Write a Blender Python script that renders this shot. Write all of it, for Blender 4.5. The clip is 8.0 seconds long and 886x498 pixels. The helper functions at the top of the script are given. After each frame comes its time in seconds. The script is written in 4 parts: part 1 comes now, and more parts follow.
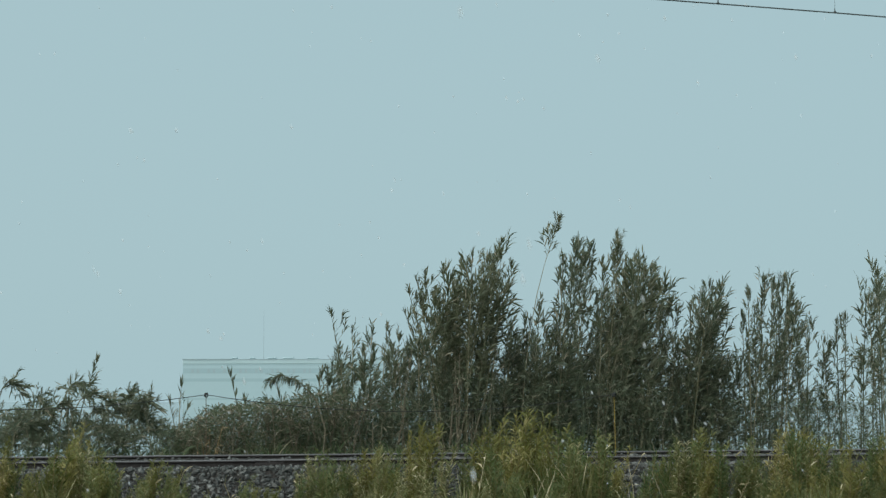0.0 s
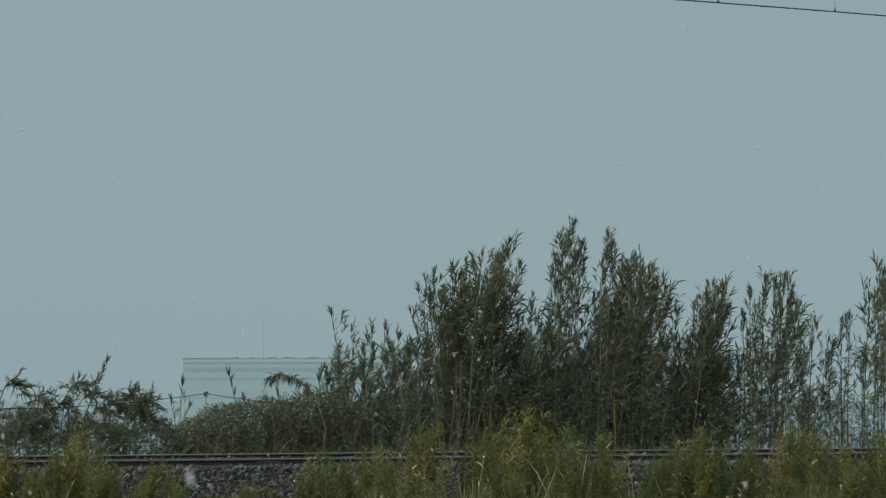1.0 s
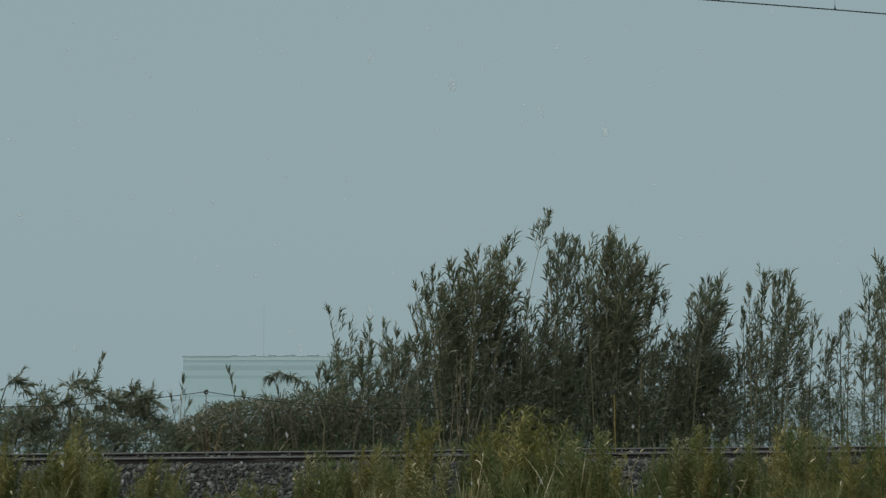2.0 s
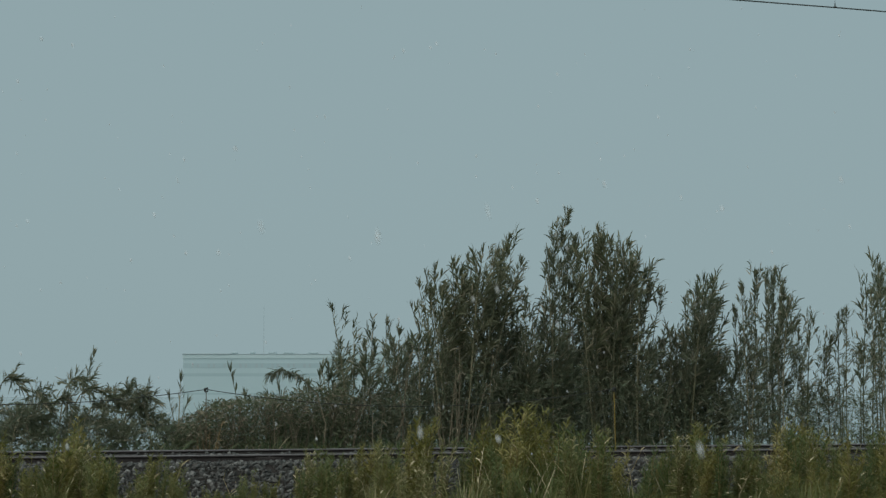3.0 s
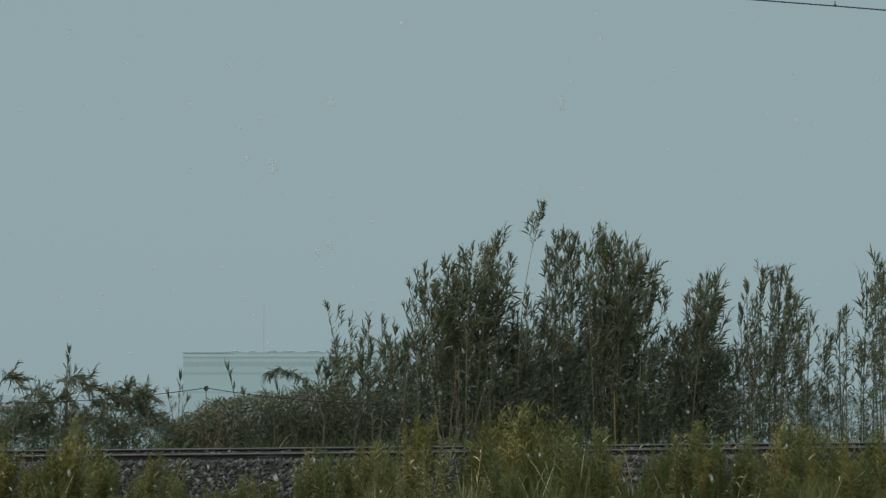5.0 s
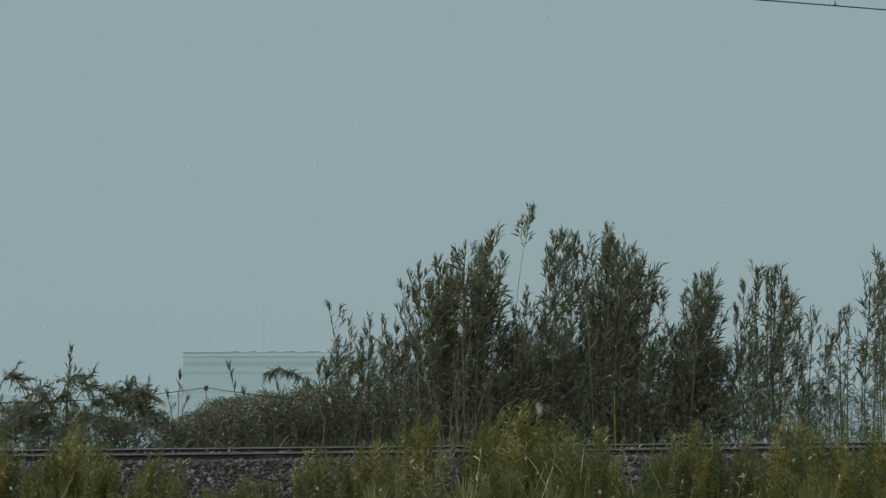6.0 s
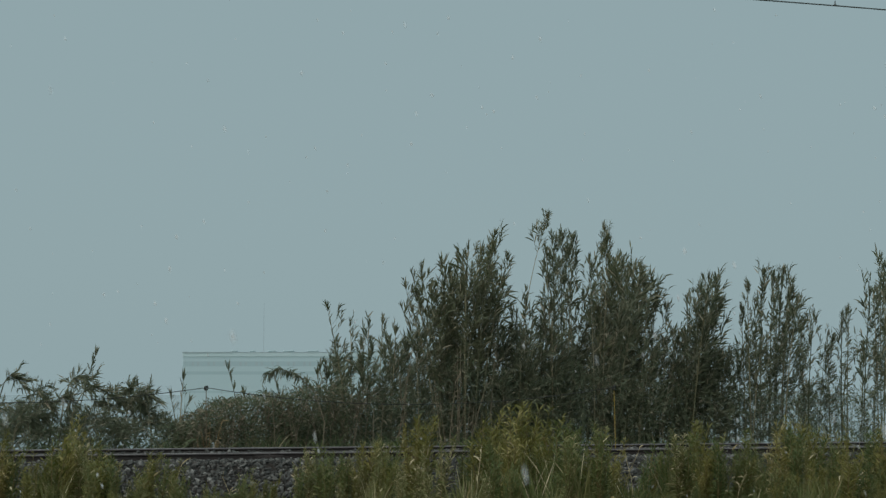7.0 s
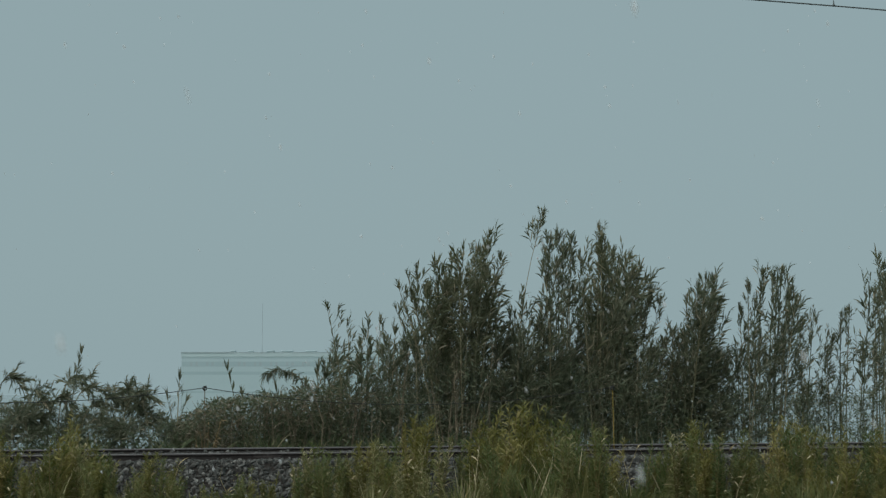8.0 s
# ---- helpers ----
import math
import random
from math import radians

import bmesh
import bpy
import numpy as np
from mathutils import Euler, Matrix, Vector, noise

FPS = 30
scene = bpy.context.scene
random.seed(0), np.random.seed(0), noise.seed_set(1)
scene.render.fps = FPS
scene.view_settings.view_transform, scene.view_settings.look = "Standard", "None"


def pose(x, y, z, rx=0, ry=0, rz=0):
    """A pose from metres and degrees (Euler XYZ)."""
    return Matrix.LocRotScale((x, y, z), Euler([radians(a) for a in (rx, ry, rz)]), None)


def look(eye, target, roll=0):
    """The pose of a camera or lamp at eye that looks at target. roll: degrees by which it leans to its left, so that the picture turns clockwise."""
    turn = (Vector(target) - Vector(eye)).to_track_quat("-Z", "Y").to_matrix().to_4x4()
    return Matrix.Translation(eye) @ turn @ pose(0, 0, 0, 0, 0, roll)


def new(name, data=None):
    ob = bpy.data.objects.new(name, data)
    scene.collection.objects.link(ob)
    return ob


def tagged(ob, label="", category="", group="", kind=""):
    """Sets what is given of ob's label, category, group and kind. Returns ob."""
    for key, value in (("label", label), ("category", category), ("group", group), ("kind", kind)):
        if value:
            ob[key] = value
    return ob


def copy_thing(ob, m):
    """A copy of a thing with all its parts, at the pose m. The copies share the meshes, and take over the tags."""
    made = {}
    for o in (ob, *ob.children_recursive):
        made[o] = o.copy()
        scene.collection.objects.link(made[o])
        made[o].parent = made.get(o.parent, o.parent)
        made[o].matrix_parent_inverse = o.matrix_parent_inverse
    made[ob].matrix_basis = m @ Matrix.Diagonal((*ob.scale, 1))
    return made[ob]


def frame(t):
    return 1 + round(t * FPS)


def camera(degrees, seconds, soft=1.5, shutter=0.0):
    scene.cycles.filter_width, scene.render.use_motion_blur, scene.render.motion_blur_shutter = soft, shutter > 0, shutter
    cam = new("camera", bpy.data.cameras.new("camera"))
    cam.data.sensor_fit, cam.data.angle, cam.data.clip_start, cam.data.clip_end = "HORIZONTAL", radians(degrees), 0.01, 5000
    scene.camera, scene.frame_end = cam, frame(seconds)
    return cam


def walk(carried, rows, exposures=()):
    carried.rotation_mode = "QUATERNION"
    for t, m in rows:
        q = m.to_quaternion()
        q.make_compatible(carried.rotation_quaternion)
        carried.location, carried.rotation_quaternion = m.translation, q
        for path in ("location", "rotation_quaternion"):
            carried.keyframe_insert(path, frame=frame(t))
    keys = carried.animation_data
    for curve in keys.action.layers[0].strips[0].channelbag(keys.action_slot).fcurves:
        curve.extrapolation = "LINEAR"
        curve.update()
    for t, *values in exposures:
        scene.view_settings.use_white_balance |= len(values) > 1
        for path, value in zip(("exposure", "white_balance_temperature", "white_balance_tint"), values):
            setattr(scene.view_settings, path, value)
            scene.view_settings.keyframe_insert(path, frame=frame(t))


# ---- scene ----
import functools

# A railway on a low bank in sleet: giant reeds behind it, weeds before it, a far hall with haze in its colours.
# Rail top of the near rail is z = 0. Plan: s runs along the track, o square to it, away from the camera.

# ---------------------------------------------------------------- camera
cam = camera(28.0, 8.0, soft=1.35, shutter=0.4)
EYE_Z = 0.975


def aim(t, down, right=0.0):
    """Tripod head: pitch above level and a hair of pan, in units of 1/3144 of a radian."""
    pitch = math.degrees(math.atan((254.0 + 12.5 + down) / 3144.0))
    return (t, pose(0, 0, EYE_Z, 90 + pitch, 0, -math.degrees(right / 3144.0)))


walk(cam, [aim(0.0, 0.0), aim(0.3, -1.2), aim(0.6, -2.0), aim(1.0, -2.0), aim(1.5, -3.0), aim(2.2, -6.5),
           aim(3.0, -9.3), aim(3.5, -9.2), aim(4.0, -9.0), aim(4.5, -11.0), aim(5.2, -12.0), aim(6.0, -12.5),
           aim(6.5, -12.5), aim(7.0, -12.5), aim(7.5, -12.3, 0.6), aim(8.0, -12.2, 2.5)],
     exposures=[(0.0, 0.53, 6300, 7), (0.15, 0.48, 6250, 6.5), (0.3, 0.38, 6250, 6), (0.45, 0.26, 6200, 6), (0.6, 0.12, 6250, 7),
                (0.75, 0.04, 6350, 8), (0.9, 0.01, 6400, 9), (1.3, 0.0, 6500, 10), (8.0, 0.0, 6500, 10)])

# ---------------------------------------------------------------- light
SUN_UP, SUN_ROUND = radians(46), radians(-142)
world = bpy.data.worlds.new("overcast_sky")
scene.world = world
world.use_nodes = True
wn, wl = world.node_tree.nodes, world.node_tree.links
wn.clear()
sky = wn.new("ShaderNodeTexSky")
sky.sky_type, sky.sun_disc = "NISHITA", False
sky.sun_elevation, sky.sun_rotation = SUN_UP, SUN_ROUND
sky.dust_density, sky.air_density = 4.0, 1.0
clear = wn.new("ShaderNodeBackground")
clear.inputs["Strength"].default_value = 0.06
cloud = wn.new("ShaderNodeBackground")
cloud.inputs["Color"].default_value = (0.288, 0.390, 0.412, 1)
cloud.inputs["Strength"].default_value = 1.0
veil = wn.new("ShaderNodeMixShader")
veil.inputs[0].default_value = 0.94
wout = wn.new("ShaderNodeOutputWorld")
wl.new(sky.outputs[0], clear.inputs[0])
wl.new(clear.outputs[0], veil.inputs[1])
wl.new(cloud.outputs[0], veil.inputs[2])
wl.new(veil.outputs[0], wout.inputs[0])

sun = new("sun", bpy.data.lights.new("sun", "SUN"))
sun.data.energy, sun.data.angle, sun.data.color = 1.8, radians(75), (1.0, 0.97, 0.92)
sun.matrix_world = look((-17, -22, 28.8), (0, 0, 0))

# ---------------------------------------------------------------- materials


def shader(name, rough=0.6, metal=0.0, spec=0.5):
    m = bpy.data.materials.new(name)
    m.use_nodes = True
    nt = m.node_tree
    b = nt.nodes["Principled BSDF"]
    b.inputs["Roughness"].default_value = rough
    b.inputs["Metallic"].default_value = metal
    b.inputs["Specular IOR Level"].default_value = spec
    return m, nt, b


def ramp(nt, stops):
    r = nt.nodes.new("ShaderNodeValToRGB")
    e = r.color_ramp.elements
    while len(e) < len(stops):
        e.new(0.5)
    for el, (p, c) in zip(e, stops):
        el.position, el.color = p, (*c, 1)
    return r


def noise_tex(nt, scale, detail=4.0, rough=0.6, space="Object"):
    co = nt.nodes.new("ShaderNodeTexCoord")
    n = nt.nodes.new("ShaderNodeTexNoise")
    n.inputs["Scale"].default_value, n.inputs["Detail"].default_value = scale, detail
    n.inputs["Roughness"].default_value = rough
    nt.links.new(co.outputs[space], n.inputs["Vector"])
    return n


def bump(nt, b, src, strength, dist):
    k = nt.nodes.new("ShaderNodeBump")
    k.inputs["Strength"].default_value, k.inputs["Distance"].default_value = strength, dist
    nt.links.new(src, k.inputs["Height"])
    nt.links.new(k.outputs[0], b.inputs["Normal"])


def mixed(name, scale, stops, rough=0.8, metal=0.0, fine=6.0, relief=0.4, depth=0.01, spec=0.4, own=False):
    """Two scales of noise into a ramp, with fine relief; own adds a shade for each object and island."""
    m, nt, b = shader(name, rough, metal, spec)
    n1, n2 = noise_tex(nt, scale), noise_tex(nt, scale * fine, 3.0)
    mx = nt.nodes.new("ShaderNodeMath")
    mx.operation = "MULTIPLY_ADD"
    mx.inputs[1].default_value = 0.45
    nt.links.new(n2.outputs[0], mx.inputs[0])
    half = nt.nodes.new("ShaderNodeMath")
    half.operation = "MULTIPLY"
    half.inputs[1].default_value = 0.55
    nt.links.new(n1.outputs[0], half.inputs[0])
    nt.links.new(half.outputs[0], mx.inputs[2])
    last = mx.outputs[0]
    if own:
        inf, geo = nt.nodes.new("ShaderNodeObjectInfo"), nt.nodes.new("ShaderNodeNewGeometry")
        add = nt.nodes.new("ShaderNodeMath")
        nt.links.new(inf.outputs["Random"], add.inputs[0])
        nt.links.new(geo.outputs["Random Per Island"], add.inputs[1])
        fr = nt.nodes.new("ShaderNodeMath")
        fr.operation = "FRACT"
        nt.links.new(add.outputs[0], fr.inputs[0])
        ma = nt.nodes.new("ShaderNodeMath")
        ma.operation = "MULTIPLY_ADD"
        ma.inputs[1].default_value = 0.7
        nt.links.new(fr.outputs[0], ma.inputs[0])
        lo = nt.nodes.new("ShaderNodeMath")
        lo.operation = "MULTIPLY_ADD"
        lo.inputs[1].default_value, lo.inputs[2].default_value = 0.6, -0.15
        nt.links.new(last, lo.inputs[0])
        nt.links.new(lo.outputs[0], ma.inputs[2])
        last = ma.outputs[0]
    r = ramp(nt, stops)
    nt.links.new(last, r.inputs[0])
    nt.links.new(r.outputs[0], b.inputs["Base Color"])
    bump(nt, b, n2.outputs[0], relief, depth)
    return m


def leafy(name, stops, rough=0.5, through_light=0.22, spec=0.4, plants=False):
    """Leaves: a shade for each leaf, streaks along it, and some light through the blade; plants: each plant has its own tone too."""
    m, nt, b = shader(name, rough, 0.0, spec)
    inf, geo = nt.nodes.new("ShaderNodeObjectInfo"), nt.nodes.new("ShaderNodeNewGeometry")
    add = nt.nodes.new("ShaderNodeMath")
    nt.links.new(inf.outputs["Random"], add.inputs[0])
    nt.links.new(geo.outputs["Random Per Island"], add.inputs[1])
    fr = nt.nodes.new("ShaderNodeMath")
    fr.operation = "FRACT"
    nt.links.new(add.outputs[0], fr.inputs[0])
    if plants:
        # 0.46 of the leaf's own shade, 0.60 of the plant's
        wide = nt.nodes.new("ShaderNodeMath")
        wide.operation = "MULTIPLY"
        wide.inputs[1].default_value = 0.60
        nt.links.new(inf.outputs["Random"], wide.inputs[0])
        fr.operation = "MULTIPLY_ADD"
        fr.inputs[1].default_value = 0.46
        nt.links.new(geo.outputs["Random Per Island"], fr.inputs[0])
        nt.links.new(wide.outputs[0], fr.inputs[2])
    n = noise_tex(nt, 9.0, 3.0)
    ma = nt.nodes.new("ShaderNodeMath")
    ma.operation = "MULTIPLY_ADD"
    ma.inputs[1].default_value = 0.16
    nt.links.new(n.outputs[0], ma.inputs[0])
    off = nt.nodes.new("ShaderNodeMath")
    off.inputs[1].default_value = -0.08
    nt.links.new(fr.outputs[0], off.inputs[0])
    nt.links.new(off.outputs[0], ma.inputs[2])
    r = ramp(nt, stops)
    nt.links.new(ma.outputs[0], r.inputs[0])
    nt.links.new(r.outputs[0], b.inputs["Base Color"])
    tr = nt.nodes.new("ShaderNodeBsdfTranslucent")
    nt.links.new(r.outputs[0], tr.inputs[0])
    mix = nt.nodes.new("ShaderNodeMixShader")
    mix.inputs[0].default_value = through_light
    nt.links.new(b.outputs[0], mix.inputs[1])
    nt.links.new(tr.outputs[0], mix.inputs[2])
    nt.links.new(mix.outputs[0], nt.nodes["Material Output"].inputs[0])
    return m


REED = leafy("reed_leaf", [(0.0, (0.106, 0.126, 0.078)), (0.5, (0.150, 0.172, 0.106)), (0.80, (0.196, 0.206, 0.134)),
                           (0.94, (0.27, 0.25, 0.17)), (0.99, (0.45, 0.40, 0.29))], 0.45, 0.44, 0.45)
OLIVE = leafy("reed_leaf_olive", [(0.0, (0.112, 0.128, 0.072)), (0.5, (0.160, 0.174, 0.098)), (0.80, (0.206, 0.209, 0.126)),
                                   (0.94, (0.28, 0.255, 0.165)), (0.99, (0.45, 0.40, 0.28))], 0.45, 0.46, 0.45)
CANE = mixed("reed_cane", 5.0, [(0.2, (0.06, 0.068, 0.032)), (0.55, (0.14, 0.13, 0.07)), (0.9, (0.30, 0.26, 0.16))], 0.5, own=True)
UNDER = leafy("undergrowth_leaf", [(0.0, (0.090, 0.118, 0.072)), (0.55, (0.142, 0.174, 0.104)), (0.86, (0.19, 0.20, 0.125)),
                                   (0.98, (0.27, 0.235, 0.16))], 0.5, 0.38)
WEED = leafy("weed_leaf", [(0.0, (0.054, 0.086, 0.028)), (0.35, (0.096, 0.132, 0.041)), (0.7, (0.164, 0.182, 0.061)),
                           (0.90, (0.26, 0.238, 0.10)), (0.98, (0.50, 0.44, 0.26))], 0.55, 0.30, plants=True)
WEED_GOLD = leafy("weed_leaf_golden", [(0.0, (0.082, 0.098, 0.024)), (0.35, (0.152, 0.158, 0.040)), (0.7, (0.235, 0.215, 0.060)),
                                       (0.90, (0.35, 0.30, 0.11)), (0.98, (0.54, 0.46, 0.24))], 0.55, 0.30, plants=True)
BRAMBLE = leafy("bramble_leaf", [(0.0, (0.074, 0.098, 0.052)), (0.5, (0.128, 0.150, 0.082)), (0.76, (0.165, 0.165, 0.098)),
                                 (0.92, (0.26, 0.215, 0.145)), (0.98, (0.40, 0.35, 0.26))], 0.5, 0.3)
STRAW = mixed("dry_straw", 8.0, [(0.2, (0.22, 0.17, 0.07)), (0.8, (0.60, 0.52, 0.34))], 0.6, own=True)
DEAD = mixed("dead_stalk", 8.0, [(0.2, (0.15, 0.10, 0.045)), (0.8, (0.33, 0.235, 0.11))], 0.7, own=True)
BROWN_STEM = mixed("brown_stem", 8.0, [(0.2, (0.09, 0.075, 0.05)), (0.8, (0.21, 0.17, 0.115))], 0.7, own=True)
GRASS = leafy("bank_grass", [(0.0, (0.062, 0.100, 0.046)), (0.5, (0.105, 0.150, 0.068)), (0.85, (0.165, 0.19, 0.095)), (0.97, (0.32, 0.29, 0.17))], 0.5, 0.35)
DRY_CANE = mixed("dry_cane", 8.0, [(0.2, (0.10, 0.085, 0.052)), (0.8, (0.21, 0.175, 0.115))], 0.65, own=True)
STEM = mixed("weed_stem", 12.0, [(0.2, (0.10, 0.09, 0.03)), (0.8, (0.22, 0.17, 0.07))], 0.7, own=True)
SOIL = mixed("soil", 0.8, [(0.25, (0.035, 0.032, 0.016)), (0.5, (0.07, 0.065, 0.03)), (0.75, (0.12, 0.105, 0.05))], 0.9,
             relief=0.8, depth=0.05)
STONE = mixed("ballast_stone", 14.0, [(0.1, (0.022, 0.023, 0.021)), (0.5, (0.066, 0.066, 0.060)), (0.80, (0.145, 0.145, 0.134)),
                                      (1.0, (0.40, 0.40, 0.375))], 0.72, own=True)
BED = mixed("ballast_bed", 16.0, [(0.3, (0.016, 0.014, 0.012)), (0.7, (0.06, 0.05, 0.042))], 0.9, relief=1.0, depth=0.04)
RUST = mixed("rail_rust", 10.0, [(0.3, (0.022, 0.018, 0.017)), (0.7, (0.052, 0.042, 0.039))], 0.75)
SHINE = mixed("rail_running_face", 12.0, [(0.3, (0.15, 0.14, 0.14)), (0.7, (0.25, 0.235, 0.235))], 0.45, 0.35, relief=0.1)
SLEEPER = mixed("sleeper_wood", 6.0, [(0.3, (0.03, 0.026, 0.022)), (0.7, (0.09, 0.075, 0.06))], 0.85)
YELLOW = mixed("yellow_post_paint", 9.0, [(0.25, (0.22, 0.15, 0.03)), (0.6, (0.36, 0.26, 0.05)), (0.85, (0.21, 0.155, 0.06))], 0.55)
DULL = mixed("weathered_post", 9.0, [(0.3, (0.09, 0.065, 0.04)), (0.7, (0.19, 0.14, 0.085))], 0.7)
ROPE = mixed("grey_rope", 30.0, [(0.3, (0.02, 0.022, 0.02)), (0.7, (0.06, 0.062, 0.058))], 0.85)
CABLE = mixed("copper_wire", 20.0, [(0.3, (0.07, 0.08, 0.08)), (0.7, (0.13, 0.14, 0.135))], 0.5, 0.3)
# Hall colours kept pale and close together: the haze is put into them.
CLAD = mixed("hazed_cladding", 0.12, [(0.2, (0.38, 0.49, 0.505)), (0.8, (0.415, 0.522, 0.538))], 0.6, relief=0.05)
TRIM = mixed("hazed_white_cornice", 0.2, [(0.2, (0.41, 0.515, 0.52)), (0.8, (0.445, 0.545, 0.55))], 0.6, relief=0.05)
BANDED = mixed("hazed_grey_band", 0.15, [(0.2, (0.325, 0.43, 0.447)), (0.8, (0.355, 0.46, 0.477))], 0.55, relief=0.05)
ROOFING = mixed("hazed_roof_metal", 0.2, [(0.2, (0.325, 0.40, 0.415)), (0.8, (0.36, 0.435, 0.447))], 0.5, relief=0.05)


def flake_material(name, clear):
    m, nt, b = shader(name, 0.6)
    b.inputs["Base Color"].default_value = (0.96, 0.98, 0.99, 1)
    tr = nt.nodes.new("ShaderNodeBsdfTransparent")
    dif = nt.nodes.new("ShaderNodeBsdfTranslucent")
    dif.inputs[0].default_value = (0.92, 0.95, 0.96, 1)
    half, mix = nt.nodes.new("ShaderNodeMixShader"), nt.nodes.new("ShaderNodeMixShader")
    half.inputs[0].default_value, mix.inputs[0].default_value = 0.2, clear
    nt.links.new(b.outputs[0], half.inputs[1])
    nt.links.new(dif.outputs[0], half.inputs[2])
    nt.links.new(half.outputs[0], mix.inputs[1])
    nt.links.new(tr.outputs[0], mix.inputs[2])
    nt.links.new(mix.outputs[0], nt.nodes["Material Output"].inputs[0])
    return m


SNOW, SNOW_NEAR = flake_material("wet_snow", 0.70), flake_material("wet_snow_near", 0.88)


def water_material():
    m, nt, b = shader("assumed_grey_water", 0.12)
    b.inputs["Base Color"].default_value = (0.22, 0.29, 0.29, 1)
    b.inputs["IOR"].default_value = 1.33
    n = noise_tex(nt, 0.25, 5.0)
    bump(nt, b, n.outputs[0], 0.05, 0.2)
    return m


WATER = water_material()

# ---------------------------------------------------------------- building helpers
TRACK = radians(17.3)
CA, SA = math.cos(TRACK), math.sin(TRACK)
rng = random.Random(11)


def spot(s, o, z=0.0):
    """World place from the track's own plan."""
    return Vector((s * CA - o * SA, 30.0 + s * SA + o * CA, z))


def part(name, bm, material, parent=None, label=""):
    me = bpy.data.meshes.new(name)
    bm.to_mesh(me)
    bm.free()
    me.materials.append(material)
    ob = new(name, me)
    ob.parent = parent
    return tagged(ob, label)


def part_data(name, verts, faces, material, parent=None, label=""):
    me = bpy.data.meshes.new(name)
    me.from_pydata(verts, [], faces)
    me.materials.append(material)
    ob = new(name, me)
    ob.parent = parent
    return tagged(ob, label)


def box(bm, x0, y0, z0, x1, y1, z1, bevel=0.0):
    r = bmesh.ops.create_cube(bm, size=1.0)
    bmesh.ops.transform(bm, verts=r["verts"], matrix=Matrix.LocRotScale(
        ((x0 + x1) / 2, (y0 + y1) / 2, (z0 + z1) / 2), None, (x1 - x0, y1 - y0, z1 - z0)))
    if bevel:
        bmesh.ops.bevel(bm, geom=list({e for v in r["verts"] for e in v.link_edges}), offset=bevel, segments=1, affect="EDGES")


def tube(verts, faces, points, radii, sides=5):
    """A tapered tube along points, added to vertex and face lists."""
    base = len(verts)
    pts = [Vector(p) for p in points]
    for i, p in enumerate(pts):
        d = (pts[min(i + 1, len(pts) - 1)] - pts[max(i - 1, 0)]).normalized()
        u = d.cross(Vector((0.3, 1, 0.1))).normalized()
        w = d.cross(u)
        for k in range(sides):
            a = 2 * math.pi * k / sides
            verts.append(p + (u * math.cos(a) + w * math.sin(a)) * radii[i])
    for i in range(len(pts) - 1):
        for k in range(sides):
            a, b = base + i * sides + k, base + i * sides + (k + 1) % sides
            faces.append((a, b, b + sides, a + sides))
    faces.append(tuple(base + k for k in range(sides))[::-1])
    faces.append(tuple(base + (len(pts) - 1) * sides + k for k in range(sides)))


def blade(verts, faces, root, way, length, width, droop, twist, fold=0.25):
    """One long leaf: leaves along way, arches down by droop, tapers to a point, folded along its rib."""
    way = way.normalized()
    side = way.cross(Vector((0, 0, 1)))
    side = side.normalized() if side.length > 0.05 else Vector((1, 0, 0))
    side = Matrix.Rotation(twist, 3, way) @ side
    base = len(verts)
    p, d = Vector(root), way.copy()
    steps = ((0.0, 0.35), (0.3, 1.0), (0.65, 0.72))
    last = 0.0
    for f, w in steps:
        p = p + d * (f - last) * length
        d = (d + Vector((0, 0, -droop)) * (f - last) * 1.6).normalized()
        last = f
        up = side.cross(d)
        verts.append(p - side * width * w * 0.5 + up * width * w * fold)
        verts.append(p.copy())
        verts.append(p + side * width * w * 0.5 + up * width * w * fold)
    verts.append(p + d * (1 - last) * length)
    for i in range(2):
        a = base + 3 * i
        faces.append((a, a + 1, a + 4, a + 3))
        faces.append((a + 1, a + 2, a + 5, a + 4))
    a = base + 6
    faces.append((a, a + 1, base + 9))
    faces.append((a + 1, a + 2, base + 9))


def spear(verts, faces, root, way, length, width, droop, twist):
    """A narrow leaf of two bends: four triangles' worth of faces, slightly cupped."""
    way = way.normalized()
    side = way.cross(Vector((0, 0, 1)))
    side = side.normalized() if side.length > 0.05 else Vector((1, 0, 0))
    side = Matrix.Rotation(twist, 3, way) @ side
    a = len(verts)
    p = Vector(root)
    down = Vector((0, 0, -droop * 0.55))
    d1 = (way + down).normalized()
    d2 = (way + down * 2.2).normalized()
    p1 = p + way * length * 0.36
    p2 = p1 + d1 * length * 0.34
    cup = side.cross(way) * width * 0.12
    verts += [p, p1 - side * width * 0.5 + cup, p1 + side * width * 0.5 + cup, p2 - side * width * 0.36, p2 + side * width * 0.36, p2 + d2 * length * 0.3]
    faces += [(a, a + 2, a + 1), (a + 1, a + 2, a + 4, a + 3), (a + 3, a + 4, a + 5)]


def stalk_point(h, f, lean, bend=1.8, arch=0.0):
    """A point at the share f of a stalk of height h, whose top stands lean to the side; arch bows it over."""
    rise = f if not arch else ((1 + arch) * f - arch * f * f) / ((1 + arch) ** 2 / (4 * arch))
    return Vector((lean[0] * f ** bend, lean[1] * f ** bend, h * rise))


# ---------------------------------------------------------------- ground and water


